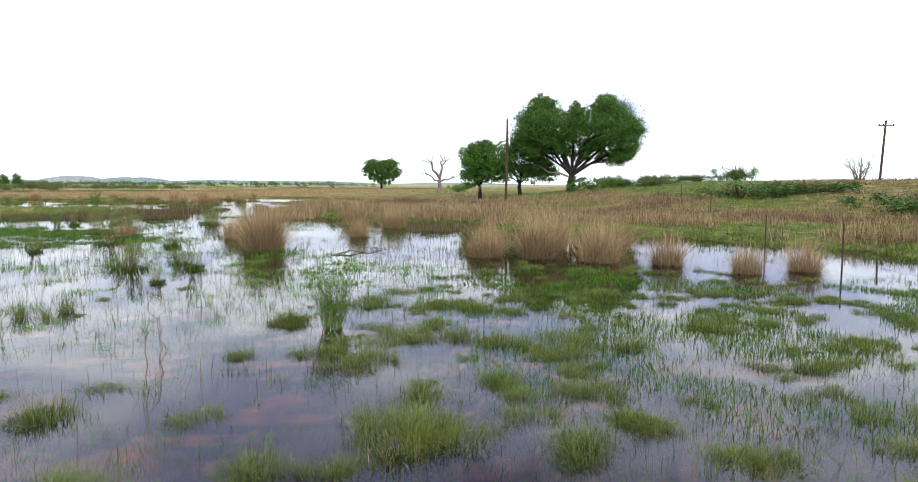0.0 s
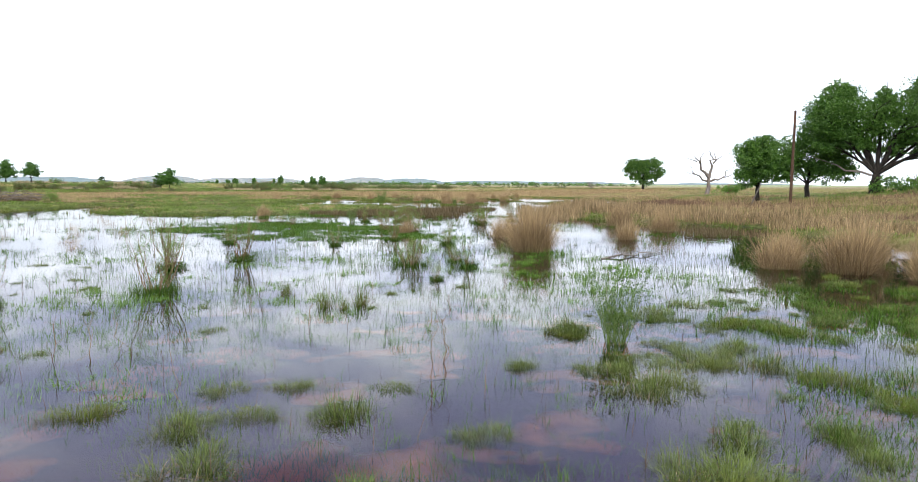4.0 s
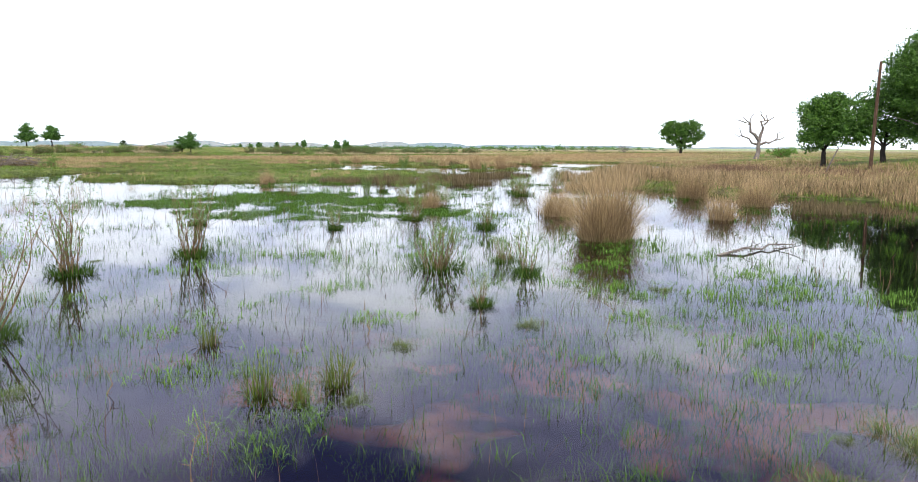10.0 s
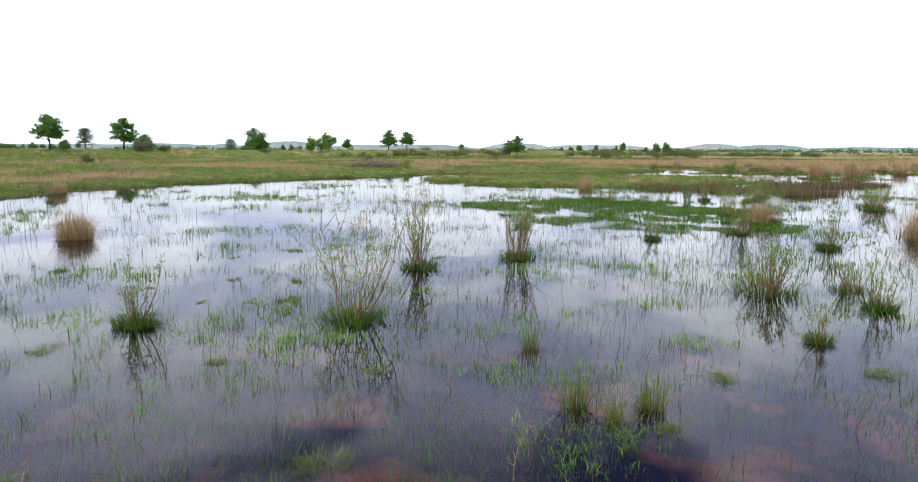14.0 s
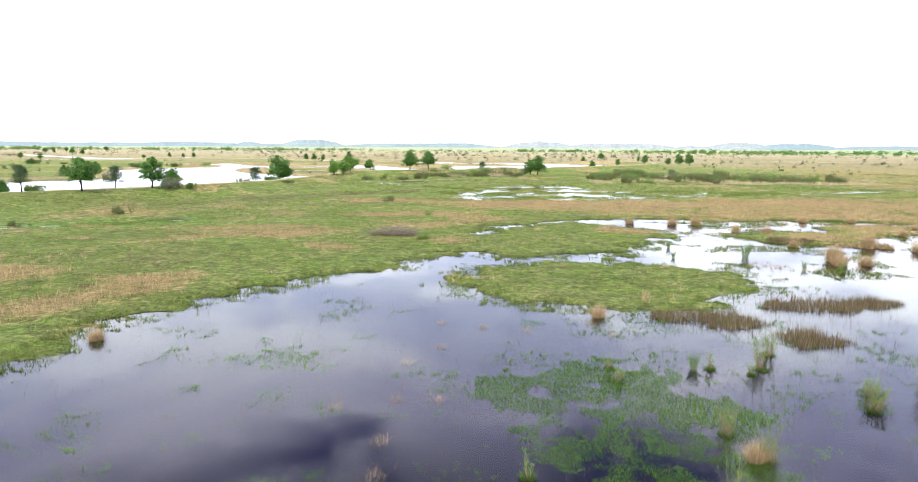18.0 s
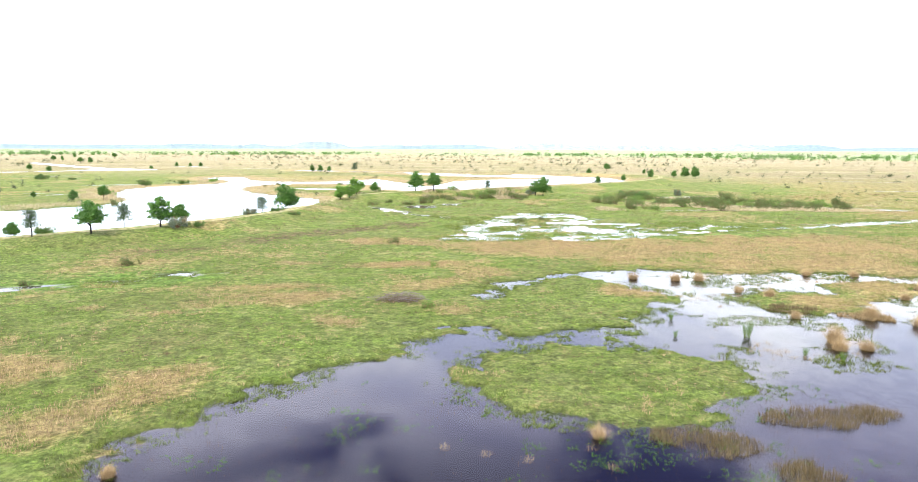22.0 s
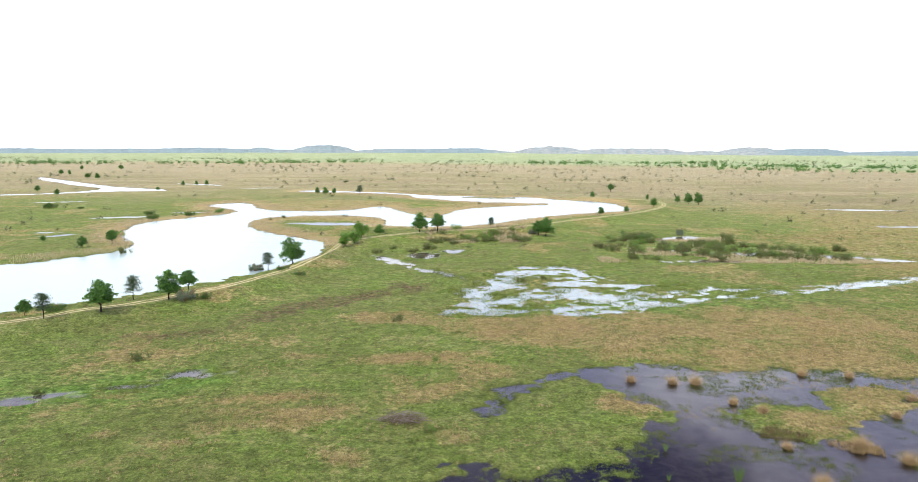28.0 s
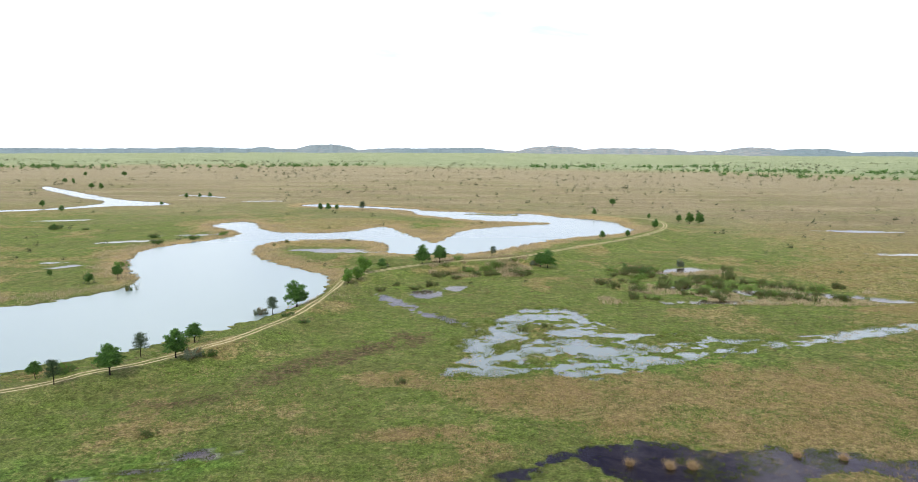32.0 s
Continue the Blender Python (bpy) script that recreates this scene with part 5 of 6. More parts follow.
WILLOW_PLACES = ([(-1.8, 10.7, 0, 1.0), (-0.8, 15.5, 1, 1.0), (1.7, 16.9, 2, 1.0), (6.1, 12.6, 3, 1.0), (-5.2, 10.4, 4, 1.0), (4.2, 1.25, 5, 1.0), (8.0, 12.8, 3, 0.6), (10, 22, 2, 0.9), (13, 25.5, 2, 0.9), (18, 37, 2, 1.0), (9, 37, 4, 0.9), (22, 33, 3, 1.0), (19.7, 39.6, 2, 1.0), (14, 37, 5, 0.9), (15, 37, 4, 1.0)] +
        [(17, 36, 4, 0.8), (9, 35, 3, 0.8), (21, 31, 3, 1.15), (25, 33, 2, 1.0), (34.6, 76.9, 5, 1.7), (28, 85, 5, 0.9), (12.3, 28, 2, 0.9), (7.5, 11.2, 4, 0.9), (5.2, 9.2, 4, 0.6), (38, 70, 5, 0.8), (41, 68, 5, 0.9), (26, 77, 5, 0.7), (2.8, 24, 4, 0.9), (6.5, 20.5, 4, 0.8), (11, 18.5, 4, 1.0), (-7.5, 6.5, 4, 1.0)])
WLABEL = ["leggy willow shrub with bare red-brown stems in the water", "upright willow shrub with thin brown stems", "vase-shaped willow shrub with a grassy foot", "low spreading willow shrub in a bed of grass", "young willow with few leafy stems", "feathery bright green rush-like shrub"]
for k, (x, y, v, s) in enumerate(WILLOW_PLACES):
    o = WILLOWS[v] if k < 6 else copy_thing(WILLOWS[v], Matrix())
    o.matrix_basis = Matrix.Translation((x, y, max(0.0, ground_z(x, y) - 0.03))) @ pose(0, 0, 0, 0, 0, 83 * k % 360) @ Matrix.Scale(s, 4)
    tagged(o, WLABEL[v], "shrub", "willow shrubs in the marsh")
# bare twigs sticking out of the water
for k, (x, y, t) in enumerate([(0.9, 1.6, 0.9), (1.1, 1.7, 1.0), (1.4, 2.2, 0.6), (-3.9, 4.6, 0.7), (-3.4, 4.4, 0.8), (-3.0, 5.0, 0.6), (-4.6, 4.8, 0.6), (0.2, 5.2, 0.5), (2.9, 8.4, 0.5), (-0.3, 7.6, 0.4), (5.9, 6.9, 0.6), (-2.6, 1.8, 0.6)]):
    e = stand("bare_twig", x, y, "thin crooked dead twig poking out of the water", "twig", "twigs in the water", z=0.0)
    p = bent((0, 0, -0.2), (rng.normal() * 0.15 * t, rng.normal() * 0.15 * t, t), 0.0, 7, 0.10)
    part("main_stem", tube(p, 0.007 * np.linspace(1, 0.4, 7), 4), M_STEM, e)
    for q in (2, 3, 4, 5):
        part("side_shoot", tube(bent(p[q], p[q] + rng.normal(size=3) * 0.16 * t + np.array([0, 0, 0.1 * t]), 0.02, 4, 0.1), 0.004 * np.linspace(1, 0.5, 4), 3), M_STEM, e)
drift = stand("drift_branch", 14.6, 10.9, "grey dead branch lying on the water", "branch", z=0.0)
part("main_limb", tube(bent((-1.6, 0, 0.0), (1.7, 0.2, 0.03), 0.01, 7, 0.03), 0.035 * np.linspace(1, 0.4, 7), 6), M_DEADWOOD, drift)
for q in range(5):
    part("side_shoot", tube(bent((-1 + q * 0.5, 0, 0.02), (-0.6 + q * 0.5, rng.normal() * 0.4, 0.22), 0.02, 4, 0.08), 0.012 * np.linspace(1, 0.4, 4), 4), M_DEADWOOD, drift)
# pale feathery tufts
FEATHER = reed_clump(170, 0.15, 0.78, 0.35, M_SEDGE)
for k, (x, y, s) in enumerate([(1.1, 6.9, 1.0), (1.9, 6.8, 1.0), (1.4, 6.5, 0.6), (0.9, 9.0, 0.8)]):
    o = FEATHER if k == 0 else copy_thing(FEATHER, Matrix())
    o.name = "sedge_tuft"
    o.matrix_basis = Matrix.Translation((x, y, 0)) @ pose(0, 0, 0, 0, 0, 90 * k) @ Matrix.Scale(s, 4)
    tagged(o, "pale yellow-green feathery sedge tuft in shallow water", "sedge tuft", "feathery sedge tufts")


# ---- trees ----
def crown_and_limbs(e, base, fork, lobes, leaf_n, leaf_size, leaf_mat, bark, trunk_r, twigs=3):
    """Trunk to the fork, a limb with its twigs into every bough, and leaves in many small clumps."""
    base, fork = np.asarray(base, float), np.asarray(fork, float)
    trunk = part("trunk", tube(bent(base, fork, 0.0, 5, 0.03), trunk_r * np.array([1.35, 1.05, 0.95, 0.88, 0.8]), 8), bark, e, smooth=True)
    pts = []
    total = sum(r[0] * r[1] * r[2] for _, r in lobes)
    for centre, radii in lobes:
        c = np.asarray(centre, float)
        end = c + np.array([0, 0, radii[2] * 0.2])
        p = bent(fork, end, 0.06, 6, 0.06)
        r0 = 0.75 * trunk_r * min(0.75, 0.35 + 0.3 * (radii[0] * radii[2] / 10) ** 0.5)
        bits = [tube(p, r0 * np.linspace(1, 0.25, 6), 6)]
        for q in range(twigs * 2):
            s = p[2 + q % 4]
            t = c + rng.normal(size=3) * np.asarray(radii) * 0.55
            bits.append(tube(bent(s, t, 0.08, 4, 0.08), r0 * 0.38 * np.linspace(1, 0.2, 4), 4))
        part("limb", join(bits), bark, trunk, smooth=True)
        k = int(leaf_n * (radii[0] * radii[1] * radii[2] / total) ** 0.75 / 1.3)
        rr = np.asarray(radii)
        puffs = max(24, k // 42)
        d = rng.normal(size=(puffs, 3))
        d[:, 2] += 0.15
        d /= np.linalg.norm(d, axis=1)[:, None]
        at = c + d * rr * (rng.random(puffs) ** 0.45 * uni(puffs, 0.82, 1.04))[:, None]
        wide = uni(puffs, 0.10, 0.22) * min(radii)
        own = rng.integers(0, puffs, k)
        pts.append(at[own] + np.clip(rng.normal(size=(k, 3)), -1.5, 1.5) * wide[own, None] * np.array([1.15, 1.15, 0.75]))
    pts = np.concatenate(pts)
    part("crown", leaves(pts, np.full(len(pts), leaf_size), 0.8, 0.1), leaf_mat, e)
    return e


# the big double-headed cottonwood
big = stand("cottonwood_tree", 79.5, 35.0, "big spreading green cottonwood with a forked grey trunk", "tree", z=ground_z(79.5, 35.0) - 0.1, turn=-53)
crown_and_limbs(big, (0, 0, -0.4), (0.2, 0, 2.3),
                [((-3.8, 0, 9.4), (3.9, 3.8, 3.7)), ((-6.2, 0, 8.6), (1.8, 2.4, 2.6)), ((-3.4, 0.4, 6.6), (2.8, 2.8, 1.7)), ((-4.2, 0, 12.0), (1.9, 2.0, 1.4)), ((0.4, 0.6, 8.6), (2.3, 3.0, 2.9)), ((0.7, 0, 11.2), (1.2, 1.6, 1.5)),
                 ((5.2, 0, 9.4), (4.3, 4.2, 3.9)), ((5.0, 0, 12.3), (2.3, 2.3, 1.4)), ((7.9, 0, 8.4), (2.5, 2.8, 2.7)), ((7.3, -0.4, 5.6), (2.2, 2.3, 1.7)), ((3.4, 0.3, 6.3), (2.4, 2.6, 1.5)),
                 ((-1.2, 0.3, 5.8), (2.0, 2.2, 1.2)), ((6.0, 0, 4.7), (2.4, 2.2, 1.2)), ((-5.0, -0.2, 5.9), (1.9, 2.2, 1.2)), ((1.8, 0.6, 5.2), (1.8, 2.0, 1.0))],
                62000, 0.21, M_LEAF_TREE, M_BARK, 0.55, 4)
for a, b, r, up in (((-0.3, 0, 2.2), (-6.6, 0, 4.4), 0.16, -0.05), ((3.5, 0, 5.0), (11.8, 0, 5.4), 0.12, 0.02)):
    part("dead_limb", tube(bent(a, b, up, 6, 0.05), r * np.linspace(1, 0.2, 6), 5), M_DEADWOOD, big, "bare bleached side limb")
pts = in_lobe(900, (1.5, -1, 0.9), (2.6, 1.4, 1.3), 0.2)
part("sucker_growth", leaves(pts, np.full(len(pts), 0.3), 0.7), M_LEAF_TREE, big, "leafy suckers round the trunk")
# two more beside the pole
for x, y, lobes, turn in ((76.4, 48.2, [((-1.0, 0, 5.6), (2.2, 2.2, 2.7)), ((0.6, 0, 7.0), (2.2, 2.0, 2.0)), ((1.2, 0, 4.4), (2.2, 2.0, 2.2)), ((-1.2, 0, 3.4), (1.9, 1.7, 1.5))], -53),
                          (77.5, 42.0, [((-2.2, 0, 5.2), (2.5, 2.4, 2.5)), ((0.2, 0, 7.3), (2.7, 2.4, 2.1)), ((2.4, 0, 5.4), (2.6, 2.4, 2.4)), ((3.2, 0, 3.4), (2.5, 2.2, 1.7)), ((-2.6, 0, 3.3), (2.1, 1.9, 1.5)), ((0.3, 0, 3.6), (2.0, 1.8, 1.5))], -53)):
    t = stand("cottonwood_tree", x, y, "leafy mid-size cottonwood on the grassy bank", "tree", "cottonwoods beside the pole", turn=turn)
    crown_and_limbs(t, (0, 0, -0.3), (0, 0, 1.8), lobes, 17000, 0.24, M_LEAF_TREE, M_BARK, 0.3, 3)
t = stand("cottonwood_tree", 148.5, 136.0, "lone rounded cottonwood with a low split trunk", "tree", turn=-35)
crown_and_limbs(t, (0, 0, -0.3), (0, 0, 2.2), [((-3.0, 0, 7.2), (2.7, 2.5, 2.6)), ((2.6, 0, 7.4), (3.0, 2.6, 2.6)), ((0.2, 0, 5.2), (2.6, 2.6, 2.0)), ((-4.0, 0, 5.4), (2.2, 2, 1.9)), ((4.2, 0, 5.0), (2.4, 2, 1.8)), ((0, 0.3, 7.0), (2.6, 2.2, 2.2)), ((-2.4, 0, 3.6), (2.2, 2, 1.6)), ((1.8, 0, 3.4), (2.2, 2, 1.6)), ((0, 0, 2.4), (1.6, 1.6, 1.2))], 11000, 0.36, M_LEAF_TREE, M_BARK, 0.4, 3)
# the dead tree
t = stand("dead_tree", 104.5, 78.4, "bare dead tree with crooked grey limbs", "tree", turn=-37)
bits = [tube(bent((0, 0, -0.3), (0.4, 0, 3.4), 0, 5, 0.05), 0.42 * np.array([1.3, 1, 0.9, 0.8, 0.7]), 7)]
for a, b, r in (((0.4, 0, 3.2), (-2.6, 0, 7.4), 0.2), ((0.4, 0, 3.2), (1.2, 0, 8.0), 0.2), ((0.3, 0, 2.4), (4.8, 0, 4.0), 0.15), ((0.2, 0, 2.6), (-3.8, 0.3, 4.4), 0.13), ((1.0, 0, 6.0), (3.0, 0, 7.6), 0.1), ((-1.6, 0, 6.0), (-0.8, 0, 8.2), 0.09),
                ((-2.0, 0, 6.4), (-4.0, 0, 7.0), 0.07), ((1.1, 0, 6.8), (0.2, 0, 8.8), 0.08), ((3.0, 0, 3.5), (4.4, 0, 5.2), 0.07), ((-2.4, 0.2, 3.8), (-3.4, 0, 5.6), 0.06)):
    bits.append(tube(bent(a, b, 0.05, 6, 0.12), 1.7 * r * np.linspace(1, 0.2, 6), 5))
part("trunk", join(bits), M_DEADWOOD, t, smooth=True)


def bare_bush(x, y, size, label):
    t = stand("bare_tree", x, y, label, "tree")
    bits = []
    for k in range(22):
        a = float(uni(1, 0, 6.283)[0]); s = float(uni(1, 0.4, 1)[0])
        p = bent((0, 0, -0.2), (size * s * 0.8 * math.cos(a), size * s * 0.8 * math.sin(a), size * (1.15 - 0.5 * s)), 0.08, 6, 0.08)
        bits.append(tube(p, 0.07 * np.linspace(1, 0.25, 6), 4))
        for q in (2, 3, 4):
            bits.append(tube(bent(p[q], p[q] + rng.normal(size=3) * size * 0.22 + np.array([0, 0, size * 0.15]), 0.05, 4, 0.1), 0.03 * np.linspace(1, 0.4, 4), 3))
    part("branch_mass", join(bits), M_DEADWOOD, t)


bare_bush(115.4, 3.7, 4.2, "leafless grey shrubby tree on the bank")
bare_bush(196, 210, 4.0, "small leafless tree far out on the plain")


def dyke_tree(lobes, n, size, mat, fork=1.4, trunk=0.16):
    e = new("tree")
    return crown_and_limbs(e, (0, 0, -0.2), (0, 0, fork), lobes, n, size, mat, M_BARK, trunk, 2)


def pine(tall, mat=M_NEEDLE):
    e = new("pine_tree")
    bits = [tube(bent((0, 0, -0.2), (0.1, 0, tall), 0, 7, 0.015), 0.13 * np.linspace(1.1, 0.2, 7), 6)]
    pts = []
    for k in range(26):
        z = tall * (0.32 + 0.66 * (k / 25) ** 0.9)
        a = k * 2.4 + float(rng.normal(0, 0.3))
        r = tall * 0.34 * (1.0 - 0.72 * (z / tall - 0.3)) * float(uni(1, 0.55, 1.05)[0])
        tip = np.array([r * math.cos(a), r * math.sin(a), z + r * 0.25])
        p = bent((0, 0, z), tip, 0.03, 5, 0.05)
        bits.append(tube(p, 0.04 * np.linspace(1, 0.35, 5), 4))
        pts.append(tip + rng.normal(0, 0.062 * tall, (70, 3)) * np.array([1.2, 1.2, 0.38]))
        pts.append(p[2] + rng.normal(0, 0.05 * tall, (35, 3)) * np.array([1.2, 1.2, 0.4]))
    pts = np.concatenate(pts)
    part("trunk", join(bits), M_BARK, e, smooth=True)
    part("foliage", leaves(pts, np.full(len(pts), 0.055 * tall), 0.24, 0.5), mat, e)
    return e


def dome_bush(n, mat, size=0.3, name="bush", flat=0.75):
    e = new(name)
    bits = [tube(bent((0, 0, -0.1), (rng.normal() * 0.5, rng.normal() * 0.5, 0.9), 0.05, 4, 0.06), 0.05 * np.linspace(1, 0.3, 4), 4) for _ in range(9)]
    part("stem_mass", join(bits), M_STEM, e)
    lobes = [((rng.normal() * 0.42, rng.normal() * 0.42, 0.15 + 0.5 * rng.random()), np.array((0.42, 0.42, 0.42)) * float(uni(1, 0.5, 1.0)[0])) for _ in range(20)]
    pts = np.concatenate([in_lobe(n // 20, c, r, 0.15) for c, r in lobes])
    pts[:, 2] = np.maximum(pts[:, 2] * flat / 0.75, 0.02)
    part("foliage", leaves(pts, np.full(len(pts), size), 0.7), mat, e)
    return e


def wand_bush(n_stem, mat, stem=M_STEM):
    """Many upright shoots from a few scattered feet: an open, uneven thicket."""
    e = new("willow_bush")
    bits, pts = [], []
    hubs = rng.normal(0, 0.36, (9, 2))
    own = uni(9, 0.35, 1.1)
    for k in range(n_stem):
        a = float(uni(1, 0, 6.283)[0])
        hx, hy = hubs[k % 9] + rng.normal(0, 0.07, 2)
        hh = float(own[k % 9] * uni(1, 0.5, 1.05)[0])
        b, t = np.array([hx, hy, -0.1]), np.array([hx + 0.35 * hh * math.cos(a), hy + 0.35 * hh * math.sin(a), hh])
        p = bent(b, t, 0, 4, 0.06)
        bits.append(tube(p, 0.014 * np.linspace(1, 0.3, 4), 3))
        pts.append(p[1:] + rng.normal(0, 0.03, (3, 3)))
        pts.append((p[1:] + p[:-1]) / 2 + rng.normal(0, 0.04, (3, 3)))
    bits += [tube([(*hubs[0], -0.07), (*h, -0.07)], [0.03, 0.02], 4) for h in hubs[1:]]
    part("stem_mass", join(bits), stem, e)
    pts = np.concatenate(pts)
    pts = np.concatenate([pts + rng.normal(0, 0.05, pts.shape) for _ in range(4)])
    part("leaves", leaves(pts, np.full(len(pts), 0.085), 0.4, 0.9), mat, e)
    return e


# one unit high each; placed at their true height
DECID = [dyke_tree([((0, 0, 4.6), (2.3, 2.2, 1.9)), ((-1.4, 0.3, 3.5), (1.7, 1.6, 1.4)), ((1.5, -0.2, 3.6), (1.7, 1.6, 1.4)), ((0.2, 1.2, 3.4), (1.6, 1.5, 1.3)), ((0, -1.2, 3.3), (1.6, 1.4, 1.3)), ((0.3, 0, 6.0), (1.2, 1.2, 0.9))], 3600, 0.34, M_LEAF_DYKE),
         dyke_tree([((0.2, 0, 4.9), (1.9, 1.8, 1.7)), ((-1.2, 0.4, 3.4), (1.6, 1.5, 1.5)), ((1.2, -0.5, 3.2), (1.7, 1.6, 1.5)), ((-0.3, -0.9, 2.4), (1.6, 1.5, 1.0)), ((0.3, 0, 6.2), (1.0, 1.0, 0.7))], 3200, 0.34, M_LEAF_DYKE, 1.0),
         dyke_tree([((0, 0, 4.4), (2.1, 2.1, 2.3)), ((0.4, 0.5, 2.6), (2.3, 2.1, 1.6)), ((-0.8, -0.4, 2.4), (1.8, 1.8, 1.4))], 3200, 0.36, M_LEAF_DYKE, 0.8),
         dyke_tree([((-0.8, 0, 3.4), (1.9, 1.9, 2.3)), ((1.0, 0, 4.4), (1.7, 1.7, 2.2)), ((0.2, 0.4, 2.2), (2.2, 1.8, 1.5))], 2800, 0.36, M_LEAF_BRIGHT, 0.7)]
DECID_TALL = [6.9, 6.9, 6.7, 6.6]
PINES = [pine(1.0 * 6), pine(6.0)]
BUSHES = [dome_bush(3600, M_BUSH, 0.075), dome_bush(2400, M_LEAF_PALE, 0.085), dome_bush(2400, M_LEAF_BRIGHT, 0.085)]
WANDS = [wand_bush(80, M_LEAF_SAGE), wand_bush(70, M_LEAF_BRIGHT), wand_bush(90, M_LEAF_SAGE)]
used = set()


def put(kind, v, x, y, tall, label, category, group="", wide=1.0, z=None):
    src = {"d": DECID, "p": PINES, "b": BUSHES, "w": WANDS}[kind][v]
    unit = {"d": DECID_TALL[v], "p": 6.0, "b": 1.05, "w": 1.1}[kind]
    s = tall / unit
    zz = max(ground_z(x, y), -0.1) - 0.05 if z is None else z
    m = Matrix.Translation((x, y, zz)) @ pose(0, 0, 0, 0, 0, (x * 37 + y * 53) % 360) @ Matrix.Diagonal((s * wide, s * wide, s, 1))
    if (kind, v) in used:
        o = copy_thing(src, Matrix())
    else:
        o = src
        used.add((kind, v))
    o.matrix_basis = m
    return tagged(o, label, category, group)


LEAFY, DARKPINE = "dense dark green round-headed tree beside the dirt track", "open-branched pine with a bare lower trunk"
for v, x, y, t in [(0, -84, 149, 6.9), (1, -74, 162, 6.7), (0, -77, 181, 5.4), (2, -59, 225, 8.4), (2, -37, 287, 4.4), (2, -20, 298, 8.0), (0, -12, 302, 7.6), (1, 35, 305, 6.2), (2, 38, 302, 8.0)]:
    put("d", v, x, y, 1.12 * t, LEAFY, "tree", "trees along the track", 1.2)
for v, x, y, t in [(3, -47, 259, 6.0), (3, -44.5, 266, 5.4), (3, -43.5, 278, 7.0)]:
    put("d", v, x, y, t, "bright green young tree with several stems", "tree", "trees along the track", 1.3)
for v, x, y, t in [(0, -93, 142, 5.6), (1, -85, 166, 6.0), (0, -65, 216, 5.8), (1, -89, 561, 8.0), (0, 14, 334, 5.2), (1, -112, 128, 6)]:
    put("p", v, x, y, t, DARKPINE, "tree", "pines by the lake")
for v, x, y, t in ([(1, -153, 261, 4.8), (0, -147, 272, 6.2), (1, -178, 275, 2.9), (2, 84, 403, 5.2), (2, 98, 398, 4.4), (1, 137, 494, 4.4), (2, 126, 439, 6.3), (2, 160, 496, 5.7), (2, 164, 483, 8.6), (2, 170, 479, 8.9), (0, 137, 620, 7.8), (2, 105, 540, 5.6), (1, -126, 565, 6.5), (2, -119, 565, 6.6), (2, -113, 572, 5.4), (1, -335, 540, 5.8)] +
        [(2, -295, 691, 5.5), (2, -285, 701, 5.0), (2, -274, 701, 5.6), (0, -279, 599, 4.3), (1, -272, 429, 3.9), (0, -563, 920, 8.2), (1, -548, 915, 8), (0, -466, 815, 8.0), (2, -452, 812, 8.0), (1, -655, 1130, 8.0), (0, -580, 1115, 9.9), (1, -380, 585, 6.3), (0, -160, 205, 6.2), (1, -172, 196, 5), (0, -210, 250, 5.5), (0, -104, 152, 4.6)]):
    put("d", v, x, y, t, "solitary dark green tree on the open plain", "tree", "trees on the plain")
# shrubs round the little ponds and the lake, one by one
for v, x, y, t, w in ([(1, -70, 162, 3.4, 0.95), (0, -66, 165, 2.2, 0.7), (1, -69, 215, 3.2, 0.9), (0, -57, 205, 1.5, 1.4), (0, -50, 199, 1.2, 1.6), (1, 102, 310, 3.6, 0.7), (0, 64, 8.5, 1.5, 2.6), (0, 66.5, 6, 1.7, 2.6), (0, 69, 3.5, 1.6, 2.6), (0, 50, -6, 1.8, 1.8), (0, 53, -8.5, 2.1, 1.9), (0, 86, 30, 1.6, 1.8), (0, 90, 26, 1.7, 2.0), (0, 84, 25, 1.3, 2.2)] +
        [(0, 131, 25.6, 3.8, 0.9), (2, 82, 31, 2.2, 1.0), (2, 116, 82, 2.4, 1.2), (0, 95, 22, 1.3, 2.6), (1, 33, 309, 3.0, 1.0), (0, -96, 151, 2.2, 1.0), (2, -100, 158, 2.6, 0.8), (0, 78, 294, 4.2, 1.6), (0, -272, 430, 3.6, 1.2), (0, -250, 427, 1.8, 1.2), (2, -160, 300, 3, 1), (0, -176, 370, 3.4, 1.0), (0, -164, 390, 3.2, 1.1), (2, -153, 408, 3, 1.2), (0, -190, 395, 3, 1)]):
    put("b", v, x, y, t, ["low dense dark green bush on grass", "silvery grey-green round bush", "light green rounded bush"][v], "bush", "bushes", w)
WET = "tall upright green willow bush at the pond edge"
